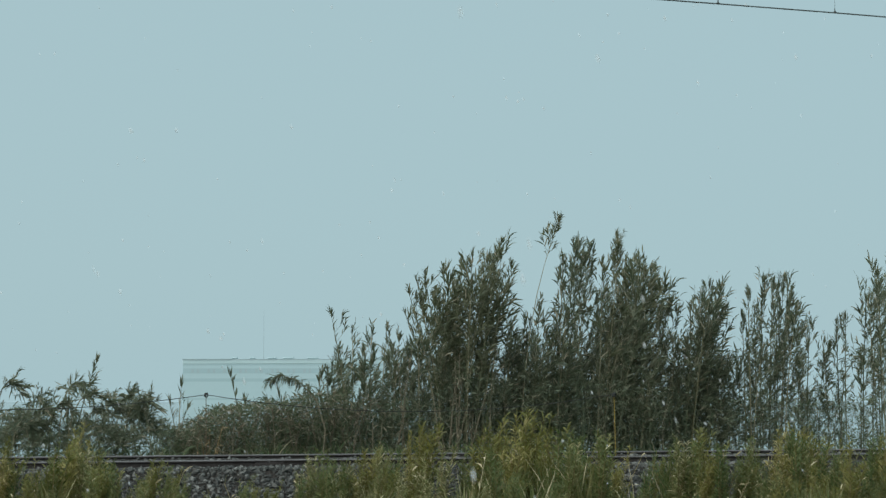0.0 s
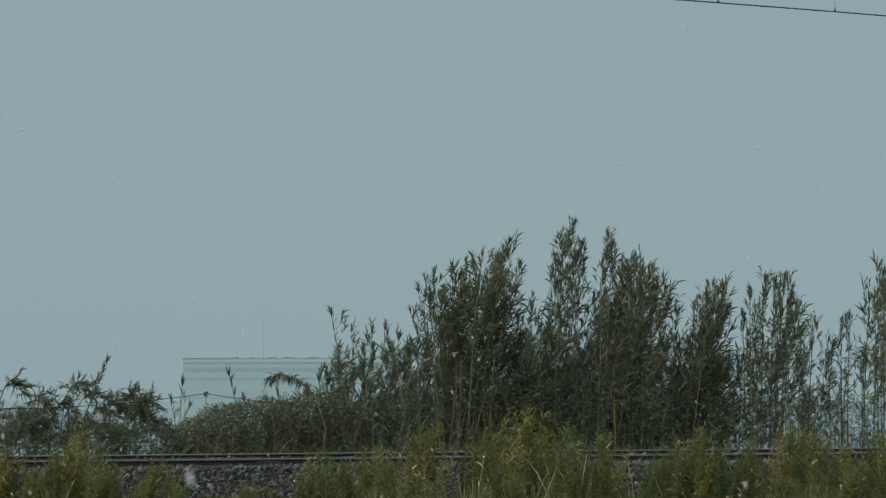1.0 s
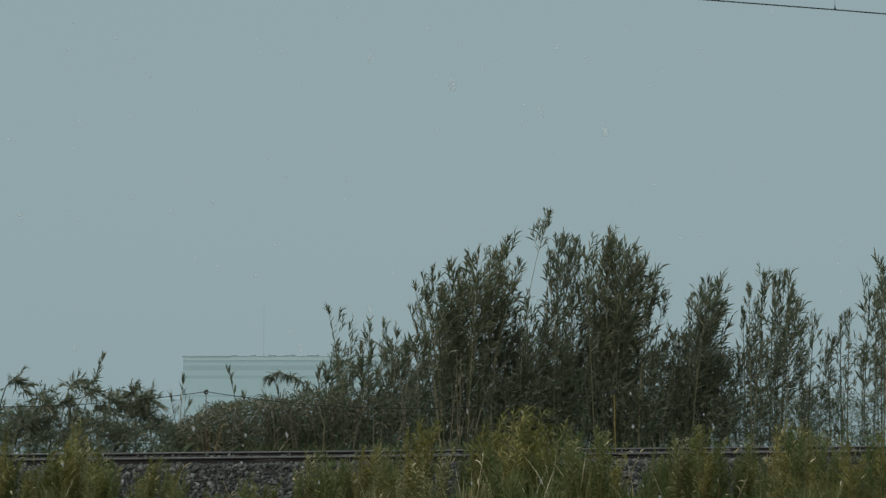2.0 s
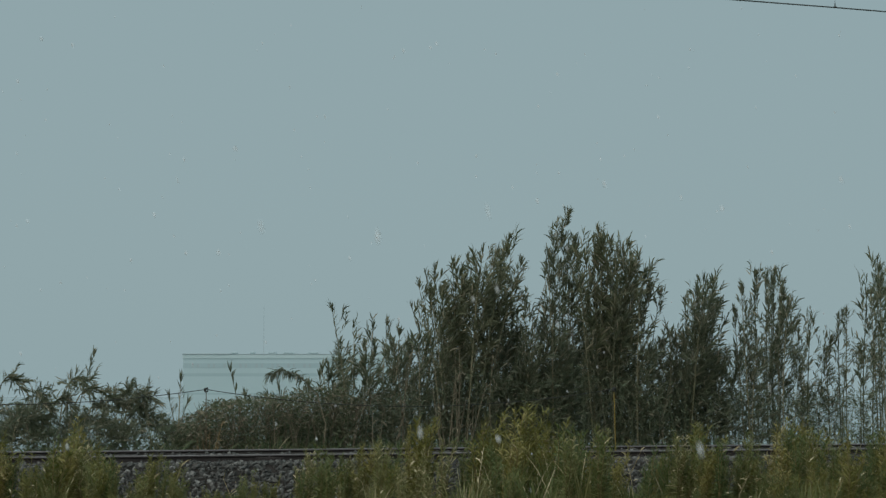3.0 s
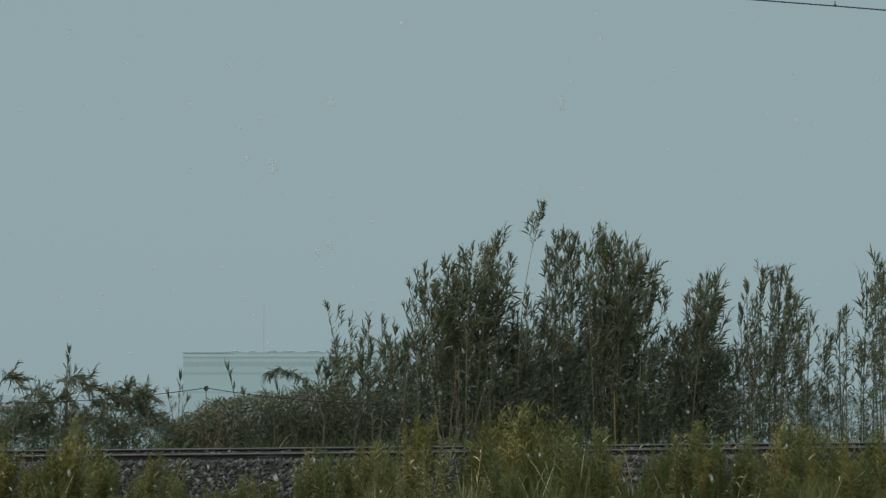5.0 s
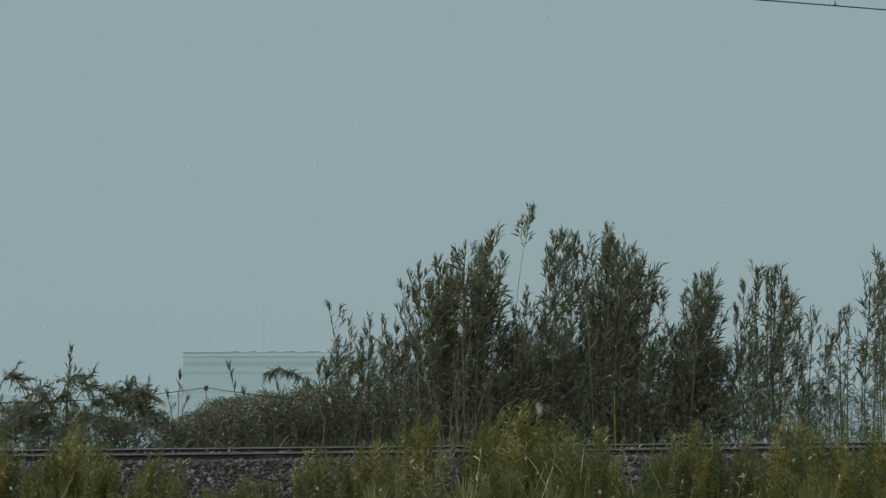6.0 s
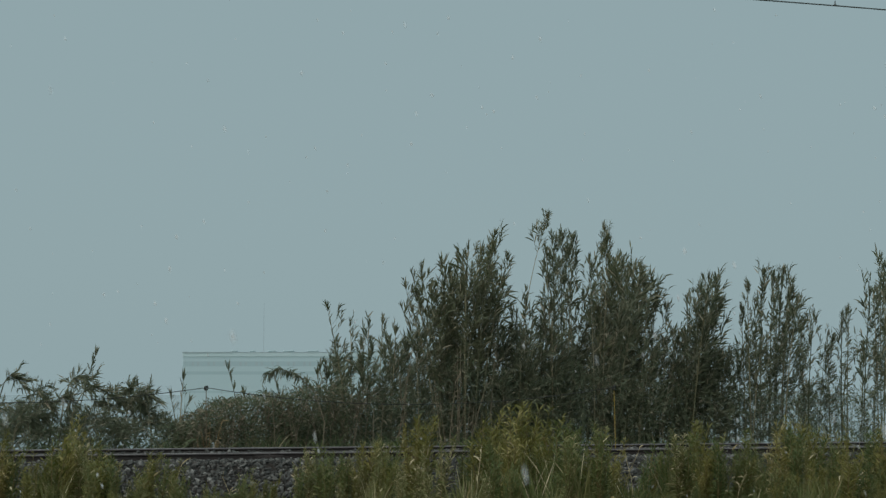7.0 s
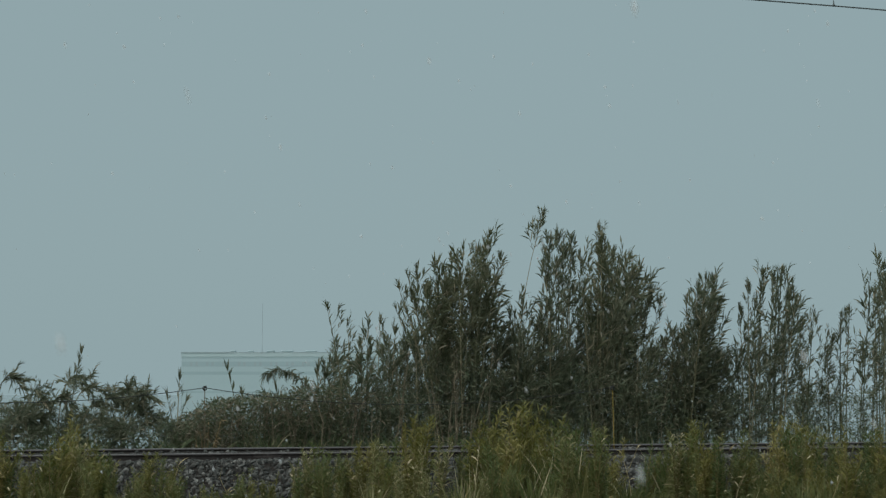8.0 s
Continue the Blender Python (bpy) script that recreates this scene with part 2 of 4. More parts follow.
def ground_z(o):
    prof = ((-2000, -0.9), (-60, -0.85), (-8, -0.8), (-1.75, -0.76), (-0.62, -0.17), (1.75, -0.15), (2.6, -0.42), (7.5, -0.6),
            (13, -3.2), (20, -6.2), (60, -6.6), (4800, -6.6))
    return float(np.interp(o, [p[0] for p in prof], [p[1] for p in prof]))


def ground():
    vs, fs = [], []
    ss = [-3000, -200, -60] + [-30 + 1.0 * i for i in range(61)] + [60, 200, 3000]
    os_ = [-2000, -300, -60, -30, -20, -14, -10, -8, -6.5, -5.5, -4.5, -3.5, -2.6, -2.0, -1.75, -1.2, -0.62, 0, 0.5, 1.1, 1.75,
           2.1, 2.6, 3.2, 4, 5, 6, 7.5, 10, 13, 16, 20, 60, 400, 2000, 4400]
    for o in os_:
        for s in ss:
            v = spot(s, o, ground_z(o))
            if abs(s) <= 30 and (-9 < o < -1.8 or 2.0 < o < 8):
                v.z += 0.07 * noise.noise((s * 0.9, o * 0.9, 0))
            vs.append(v)
    n = len(ss)
    for i in range(len(os_) - 1):
        for k in range(n - 1):
            fs.append((i * n + k, i * n + k + 1, (i + 1) * n + k + 1, (i + 1) * n + k))
    tagged(part_data("ground", vs, fs, SOIL), "dark weedy soil of a low railway bank", "ground", kind="structure")
    # Added water sheet: mirrors the sky so the low distance looks pale.
    w = [spot(-3500, 17.5, -5.0), spot(3500, 17.5, -5.0), spot(3500, 4300, -5.0), spot(-3500, 4300, -5.0)]
    tagged(part_data("water", w, [(0, 1, 2, 3)], WATER), "assumed flat grey water beyond the bank, mirroring the sky for a pale distance", "water", kind="structure")


# ---------------------------------------------------------------- track
GAUGE = 1.132
CANT = 0.048


def rail_profile():
    half = [(0.0, 0.0), (0.024, -0.001), (0.0315, -0.006), (0.0325, -0.028), (0.024, -0.038), (0.009, -0.048), (0.0075, -0.10),
            (0.012, -0.122), (0.040, -0.134), (0.0635, -0.142), (0.0635, -0.153)]
    return half + [(-x, z) for x, z in reversed(half[1:])] + []


def extrude_profile(prof, length):
    vs, fs = [], []
    n = len(prof)
    for x in (-length / 2, length / 2):
        vs += [(x, y, z) for y, z in prof]
    for i in range(n):
        fs.append((i, (i + 1) % n, n + (i + 1) % n, n + i))
    fs.append(tuple(range(n))[::-1])
    fs.append(tuple(range(n, 2 * n)))
    return vs, fs


def track():
    root = new("railway_track")
    root.matrix_world = Matrix.Translation(spot(0, 0, 0)) @ Matrix.Rotation(TRACK, 4, "Z")
    vs, fs = extrude_profile(rail_profile(), 120.0)
    head = [(-0.0345, -0.017), (-0.0345, -0.004), (-0.030, 0.0025), (0.030, 0.0025), (0.0345, -0.004), (0.0345, -0.017)]
    hv, hf = extrude_profile(head, 120.0)
    for y, z in ((0.0, 0.0), (GAUGE, CANT)):
        rail = part_data("rail", vs, fs, RUST, root, "rust-brown steel rail")
        rail.location = (0, y, z)
        part_data("running_face", hv, hf, SHINE, rail, "dull polished top of the rail")
    bm = bmesh.new()
    box(bm, -3.20, -0.045, -0.118, -2.74, -0.010, -0.045, 0.008)
    for k in (-3.14, -3.03, -2.91, -2.80):
        box(bm, k - 0.014, -0.066, -0.096, k + 0.014, -0.040, -0.068, 0.005)
    part("rail_joint", bm, RUST, root, "bolted rusty joint plate")
    bm = bmesh.new()
    box(bm, -2.976, -0.036, -0.040, -2.964, 0.036, 0.004)
    part("joint_gap", bm, SHINE, root, "bright worn rail end")
    bm = bmesh.new()
    box(bm, -0.11, -0.52, -0.13, 0.11, 1.65, 0.0, 0.012)
    sl = part("sleeper", bm, SLEEPER, root, "dark timber sleeper sunk in ballast")
    sl.location = (-24.0, 0.0, -0.135)
    bm = bmesh.new()
    box(bm, -0.05, -0.09, -0.004, 0.05, 0.09, 0.022, 0.006)
    box(bm, -0.02, -0.075, 0.02, 0.02, -0.045, 0.045, 0.005)
    box(bm, -0.02, 0.045, 0.02, 0.02, 0.075, 0.045, 0.005)
    cl = part("rail_chair", bm, RUST, sl)
    for i in range(81):
        o = sl if i == 0 else sl.copy()
        if i:
            scene.collection.objects.link(o)
        o.location = (-24.0 + 0.6 * i, 0.0, -0.135 + 0.01 * rng.random())
        c = cl if i == 0 else cl.copy()
        if i:
            scene.collection.objects.link(c)
            c.parent = o
    tagged(root, "single railway track with rusty rails on grey stone ballast", "railway track")


def stone_data(seed, size):
    r = random.Random(seed)
    bm = bmesh.new()
    for i in range(12):
        v = Vector((r.gauss(0, 1), r.gauss(0, 1), r.gauss(0, 1))).normalized() * size * r.uniform(0.85, 1.15)
        bm.verts.new((v.x, v.y, v.z * 0.78))
    got = bmesh.ops.convex_hull(bm, input=bm.verts)
    bmesh.ops.delete(bm, geom=[e for e in got["geom_interior"] if isinstance(e, bmesh.types.BMVert)], context="VERTS")
    me = bpy.data.meshes.new("stone")
    bm.to_mesh(me)
    bm.free()
    me.materials.append(STONE)
    return me


def ballast():
    root = new("ballast_bank")
    root.matrix_world = Matrix.Translation(spot(0, 0, 0)) @ Matrix.Rotation(TRACK, 4, "Z")
    tagged(root, "bank of broken grey ballast stones under the rails", "ballast")
    vs, fs = [], []
    prof = [(-1.9, -0.80), (-1.75, -0.73), (-0.62, -0.155), (-0.12, -0.14), (0.1, -0.13), (0.5, -0.06), (1.0, -0.008), (1.25, -0.008), (1.75, -0.05), (2.4, -0.40), (2.5, -0.5)]
    for x in range(-40, 41):
        for y, z in prof:
            vs.append((x, y, z + 0.02 * noise.noise((x * 0.7, y * 2, 3))))
    n = len(prof)
    for i in range(80):
        for k in range(n - 1):
            fs.append((i * n + k, (i + 1) * n + k, (i + 1) * n + k + 1, i * n + k + 1))
    part_data("bed", vs, fs, BED, root, "dark bed between the stones")
    r = random.Random(5)
    shapes = [stone_data(40 + i, 0.044) for i in range(9)]

    def height(y):
        return float(np.interp(y, [p[0] for p in prof], [p[1] for p in prof]))

    # 300 stones of their own on the open stretches of the near shoulder
    for i in range(300):
        x = r.uniform(-3.6, -1.2) if i < 170 else r.uniform(2.3, 3.9)
        y = -1.35 + 1.15 * r.random()
        o = new("stone", shapes[i % 9])
        o.parent = root
        o.location = (x, y, height(y) + 0.022)
        o.rotation_euler = (r.uniform(-0.5, 0.9), r.uniform(-0.5, 0.5), r.uniform(0, 6.28))
        k = r.uniform(0.8, 1.45)
        o.scale = (k * r.uniform(0.8, 1.3), k, k)
    # the rest, one heap
    base = []
    for me in shapes:
        base.append(([v.co.copy() for v in me.vertices], [tuple(p.vertices) for p in me.polygons]))
    vs, fs = [], []
    for i in range(12500):
        x = r.uniform(-7.2, 8.6)
        y = r.uniform(-1.75, -0.1) if i % 4 else r.choice((r.uniform(0.12, 1.0), r.uniform(1.22, 2.3)))
        bv, bf = base[i % 9]
        m = Matrix.LocRotScale((x, y, height(y) + r.uniform(-0.005, 0.035) - (0.026 if y > 0 else 0.0)), Euler((r.uniform(-1.2, 1.2), r.uniform(-1.2, 1.2), r.uniform(0, 6.28))),
                               Vector((r.uniform(0.7, 1.4), 1, 1)) * (0.45 + 0.85 * r.random() ** 1.5))
        a = len(vs)
        vs += [m @ v for v in bv]
        fs += [tuple(a + j for j in f) for f in bf]
    tagged(part_data("gravel", vs, fs, STONE, root), kind="stuff")


# ---------------------------------------------------------------- fence and wires


def cord(name, points, radius, material, parent=None, label="", sides=6):
    vs, fs = [], []
    tube(vs, fs, points, [radius] * len(points), sides)
    return part_data(name, vs, fs, material, parent, label)


def sagging(a, b, sag, n=24):
    a, b = Vector(a), Vector(b)
    return [a.lerp(b, i / n) - Vector((0, 0, sag * 4 * (i / n) * (1 - i / n))) for i in range(n + 1)]


POST_W, POST_E, POST_X = (-3.65, 2.10, 1.08), (3.42, 0.75, 1.09), (-10.36, 3.30, 1.04)


def fence_post(place, foot, material, label, lean=0.0):
    s, o, top = place
    root = new("fence_post")
    root.matrix_world = Matrix.Translation(spot(s, o, foot)) @ Matrix.Rotation(TRACK, 4, "Z")
    h = top - foot
    vs, fs = [], []
    tube(vs, fs, [(lean, 0, -0.25), (lean * 0.5, 0, h * 0.5), (0, 0, h * 0.985), (0, 0, h)], [0.0064, 0.0064, 0.0064, 0.006], 8)
    part_data("pole", vs, fs, material, root)
    vs, fs = [], []
    ring = [(0.035 * math.cos(a), 0.0, h - 0.03 + 0.035 * math.sin(a)) for a in np.linspace(0, 6.2, 9)]
    tube(vs, fs, ring, [0.011] * 9, 5)
    tube(vs, fs, [(-0.02, -0.01, h - 0.055), (0.0, -0.02, h - 0.01), (0.025, 0.0, h + 0.012)], [0.012, 0.016, 0.01], 5)
    part_data("rope_knot", vs, fs, ROPE, root, "dark rope wound round the top")
    return tagged(root, label, "fence post", "rope fence posts")


def fence():
    fence_post(POST_W, -0.35, DULL, "slim weathered post with rope tied round its top", 0.02)
    fence_post(POST_E, -0.16, YELLOW, "slim yellow-painted iron post beside the rail", 0.03)
    fence_post(POST_X, -0.5, DULL, "slim weathered post holding a rope")
    w, e, x = (spot(p[0], p[1], p[2] - 0.02) for p in (POST_W, POST_E, POST_X))
    tagged(cord("rope", sagging(w, e, 0.30), 0.006, ROPE), "thin dark rope sagging between fence posts", "rope", "fence ropes")
    tagged(cord("rope", sagging(x, w, 0.24), 0.0065, ROPE), "thin dark rope sagging between fence posts", "rope", "fence ropes")


def dry_stalks():
    """Dead orange-brown stalks round the foot of the western post, and pale dry stems among the weeds."""
    r = random.Random(61)
    root = new("dry_stalks")
    foot = spot(POST_W[0], POST_W[1] - 0.15, -0.4)
    root.matrix_world = Matrix.Translation(foot)
    for x, lean, h in ((0.02, 0.03, 0.85), (0.05, 0.22, 0.92), (-0.12, -0.05, 0.62), (0.0, -0.1, 0.7), (0.09, 0.12, 0.6)):
        vs, fs = [], []
        tube(vs, fs, [(x, 0, 0), (x + lean * 0.4, 0.02, h * 0.5), (x + lean, 0.03, h)], [0.008, 0.007, 0.003], 5)
        for k in range(9):
            f = r.uniform(0.3, 1.0)
            blade(vs, fs, Vector((x + lean * f, 0.02, h * f)), Vector((r.uniform(-1, 1), r.uniform(-1, 1), r.uniform(-0.3, 1))), r.uniform(0.06, 0.14),
                  r.uniform(0.012, 0.02), 0.8, r.uniform(-1, 1))
        part_data("stalk", vs, fs, DEAD, root)
    tagged(root, "orange-brown dead stalks round a fence post", "dry stalks")
    for s, o, h, lean in ((-0.95, -4.6, 1.0, 0.1), (-3.1, -3.2, 0.55, -0.15), (0.55, -3.0, 0.9, 0.25), (1.35, -4.4, 0.95, 0.3), (2.0, -3.4, 0.85, -0.15),
                          (4.1, -3.6, 0.9, 0.1), (4.9, -3.0, 0.95, -0.1), (5.8, -4.1, 0.8, 0.2), (-5.2, -3.9, 0.8, 0.2), (-1.9, -3.7, 0.7, 0.12),
                          (3.0, -4.8, 0.6, 0.2), (6.6, -3.3, 0.85, 0.12), (-0.2, -3.9, 0.8, -0.2), (-4.3, -4.2, 0.6, -0.2)):
        root = new("dead_weed")
        m = Matrix.Translation(spot(s, o, ground_z(o)))
        root.matrix_world = m
        vs, fs = [], []
        tube(vs, fs, [(0, 0, 0), (lean * 0.3, 0, h * 0.5), (lean, 0, h)], [0.006, 0.005, 0.003], 4)
        part_data("stalk", vs, fs, STRAW, root)
        vs, fs = [], []
        for k in range(5):
            f = r.uniform(0.5, 1.0)
            blade(vs, fs, Vector((lean * f * f, 0, h * f)), Vector((r.uniform(-1, 1), r.uniform(-0.6, 0.6), r.uniform(0.2, 1.4))), r.uniform(0.1, 0.22),
                  r.uniform(0.012, 0.022), r.uniform(0.3, 1.2), r.uniform(-1, 1))
        tagged(part_data("dry_leaf", vs, fs, STRAW, root), kind="stuff")
        tagged(root, "pale dry grass stem among green weeds", "dry stem", "dry stems")
        MOVERS.append((root, m, "weeds", 1.2, r.uniform(-0.2, 0.2), r.random() * 6.28))


def overhead_line():
    root = new("overhead_line")
    root.matrix_world = Matrix.Translation(spot(0, 0.5, 0)) @ Matrix.Rotation(TRACK, 4, "Z")
    xs = [-60, -1.8, 0.6, 3.02, 5.44, 7.85, 10.27, 12.7, 15.1, 70]
    zs = [8.25, 8.217, 8.214, 8.212, 8.209, 8.199, 8.178, 8.155, 8.135, 8.0]
    cord("contact_wire", [(x, 0, z) for x, z in zip(xs, zs)], 0.0125, CABLE, root, "dark bare copper wire")
    cord("carrier_wire", [(x, 0, z + 0.95) for x, z in zip(xs, zs)], 0.012, CABLE, root)
    for x, z in zip(xs[1:-1], zs[1:-1]):
        dr = cord("dropper", [(x, 0, z), (x, 0, z + 0.95)], 0.0035, CABLE, root)
        vs, fs = [], []
        tube(vs, fs, [(x - 0.03, 0, z + 0.005), (x, 0, z + 0.02), (x + 0.03, 0, z + 0.005)], [0.012, 0.022, 0.012], 6)
        tube(vs, fs, [(x, 0, z + 0.01), (x, 0, z + 0.09)], [0.016, 0.008], 6)
        part_data("clamp", vs, fs, CABLE, dr)
    tagged(root, "dark overhead wire with droppers above the track", "overhead wire")


# ---------------------------------------------------------------- far hall


def hall():
    """A long hall 500 m off; its pale colours stand in for the haze."""
    root = new("hall")
    root.matrix_world = Matrix.Translation((-73.0, 500, -5.0)) @ Matrix.Rotation(radians(-2), 4, "Z")
    L, D, H = 62.0, 38.0, 17.3
    bm = bmesh.new()
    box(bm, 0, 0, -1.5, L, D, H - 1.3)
    part("wall", bm, CLAD, root, "grey-green cladding with haze in its pale colour")
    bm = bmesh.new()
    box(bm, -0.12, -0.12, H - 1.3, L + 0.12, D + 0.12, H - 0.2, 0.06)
    part("cornice", bm, TRIM, root, "white cornice along the roof edge, haze in its colour")
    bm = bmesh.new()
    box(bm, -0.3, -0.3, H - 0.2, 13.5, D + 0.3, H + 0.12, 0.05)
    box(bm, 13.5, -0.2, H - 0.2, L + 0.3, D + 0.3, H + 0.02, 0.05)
    part("roof", bm, ROOFING, root, "grey metal roof edge, haze in its colour")
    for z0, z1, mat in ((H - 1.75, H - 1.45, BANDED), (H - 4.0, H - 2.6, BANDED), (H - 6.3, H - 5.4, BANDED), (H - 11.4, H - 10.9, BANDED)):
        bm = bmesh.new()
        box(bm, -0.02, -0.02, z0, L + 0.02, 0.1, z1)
        part("wall_band", bm, mat, root, "darker grey band along the wall, paled by haze in its colour")
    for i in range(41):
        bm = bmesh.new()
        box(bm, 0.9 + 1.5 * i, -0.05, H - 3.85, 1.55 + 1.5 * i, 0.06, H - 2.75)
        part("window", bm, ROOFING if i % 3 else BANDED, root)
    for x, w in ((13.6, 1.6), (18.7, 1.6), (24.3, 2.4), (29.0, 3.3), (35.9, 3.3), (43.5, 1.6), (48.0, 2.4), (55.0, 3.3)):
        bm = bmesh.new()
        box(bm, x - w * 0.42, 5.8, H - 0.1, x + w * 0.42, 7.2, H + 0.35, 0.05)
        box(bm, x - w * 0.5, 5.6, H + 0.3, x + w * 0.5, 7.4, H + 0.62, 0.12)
        part("roof_vent", bm, CLAD, root, "low grey roof ventilator, haze in its colour")
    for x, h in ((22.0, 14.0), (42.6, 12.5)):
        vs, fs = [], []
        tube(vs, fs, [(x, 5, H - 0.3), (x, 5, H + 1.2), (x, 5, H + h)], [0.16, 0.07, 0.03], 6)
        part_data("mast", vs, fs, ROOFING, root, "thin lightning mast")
    tagged(root, "long flat-roofed hall, haze put into its pale colours", "building")
    # Quay assumed as the hall's footing, in its haze-paled band colour.
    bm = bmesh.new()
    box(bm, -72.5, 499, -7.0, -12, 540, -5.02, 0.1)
    tagged(part("quay", bm, BANDED), "assumed concrete quay under the far hall, haze in its pale colour", "quay", kind="structure")


# ---------------------------------------------------------------- giant reeds
MOVERS = []          # thing, base pose, wind, give, lag, phase
LEAVES = {}          # shared single-leaf meshes, by leaf colour


def leaf_meshes():
    r = random.Random(21)
    for i in range(20):
        vs, fs = [], []
        blade(vs, fs, (0, 0, 0), Vector((0, 1, 0.15)), 1.0, r.uniform(0.10, 0.145), r.uniform(0.0, 0.6), r.uniform(-0.5, 0.5))
        me = bpy.data.meshes.new("leaf")
        me.from_pydata(vs, [], fs)
        tone = (REED, OLIVE)[i % 2]
        me.materials.append(tone)
        LEAVES.setdefault(tone.name, []).append(me)


SHOOTS = {}          # shared side-shoot meshes


def sprig(vs, fs, r, root, way, length, n, size, fan=0.5, droop=0.4):
    """A side shoot: a thin stem that lifts towards its tip and a tuft of steep leaves along its outer part."""
    p, d = Vector(root), way.normalized()
    mid = p + d * length * 0.5
    lift = (d + Vector((0.25, 0, 0.9))).normalized()
    tip = mid + lift * length * 0.5
    tube(vs, fs, [p, mid, tip], [0.004, 0.0035, 0.002], 3)
    for i in range(n):
        f = 0.35 + 0.65 * (i + r.random()) / n
        q = p.lerp(mid, f * 2) if f < 0.5 else mid.lerp(tip, f * 2 - 1)
        w = d * 0.35 + lift * 0.75 + Vector((r.gauss(0.08, fan), r.gauss(0, fan), r.gauss(0.1, fan)))
        spear(vs, fs, q, w, size * r.uniform(0.6, 1.25), size * r.uniform(0.11, 0.16), r.uniform(0.0, 1.0) * droop, r.uniform(-1.5, 1.5))


def shoot_meshes():
    r = random.Random(22)
    for i in range(24):
        vs, fs = [], []
        sprig(vs, fs, r, (0, 0, 0), Vector((0, 1, 0.1)), r.uniform(0.25, 0.58), r.randint(7, 12), r.uniform(0.16, 0.24), 0.36, 0.8)
        me = bpy.data.meshes.new("side_shoot")
        me.from_pydata(vs, [], fs)
        tone = (REED, OLIVE)[i % 2]
        me.materials.append(tone)
        SHOOTS.setdefault(tone.name, []).append(me)


# leaves, side shoots, lowest share that carries them, leaf length, spread of the shoots
STYLES = {"plume": (22, 20, 0.845, 0.19, 0.9), "head": (10, 21, 0.54, 0.20, 1.0), "full": (12, 20, 0.40, 0.21, 1.1),
          "tuft": (44, 14, 0.55, 0.24, 0.9), "sprig": (18, 7, 0.45, 0.17, 0.8), "wisp": (16, 4, 0.62, 0.17, 0.6), "slim": (14, 22, 0.42, 0.19, 0.9), "crest": (12, 17, 0.68, 0.20, 0.95),
          "bob": (10, 11, 0.83, 0.18, 0.75), "spray": (14, 14, 0.58, 0.20, 0.85), "vee": (5, 2, 0.72, 0.2, 0.7)}


def leaf_way(r, f, wide, arch=False):
    """Where a leaf or shoot at the share f of its cane points: out below, steep at the top, blown a little downwind."""
    a = r.uniform(0, 2 * math.pi)
    up = r.uniform(-0.1, 1.1) if f < 0.75 else r.uniform(0.4, 1.5)
    if arch:
        up = r.uniform(-1.0, 0.7)
    return Vector((math.cos(a) * wide + 0.34, math.sin(a) * wide, up)).normalized()


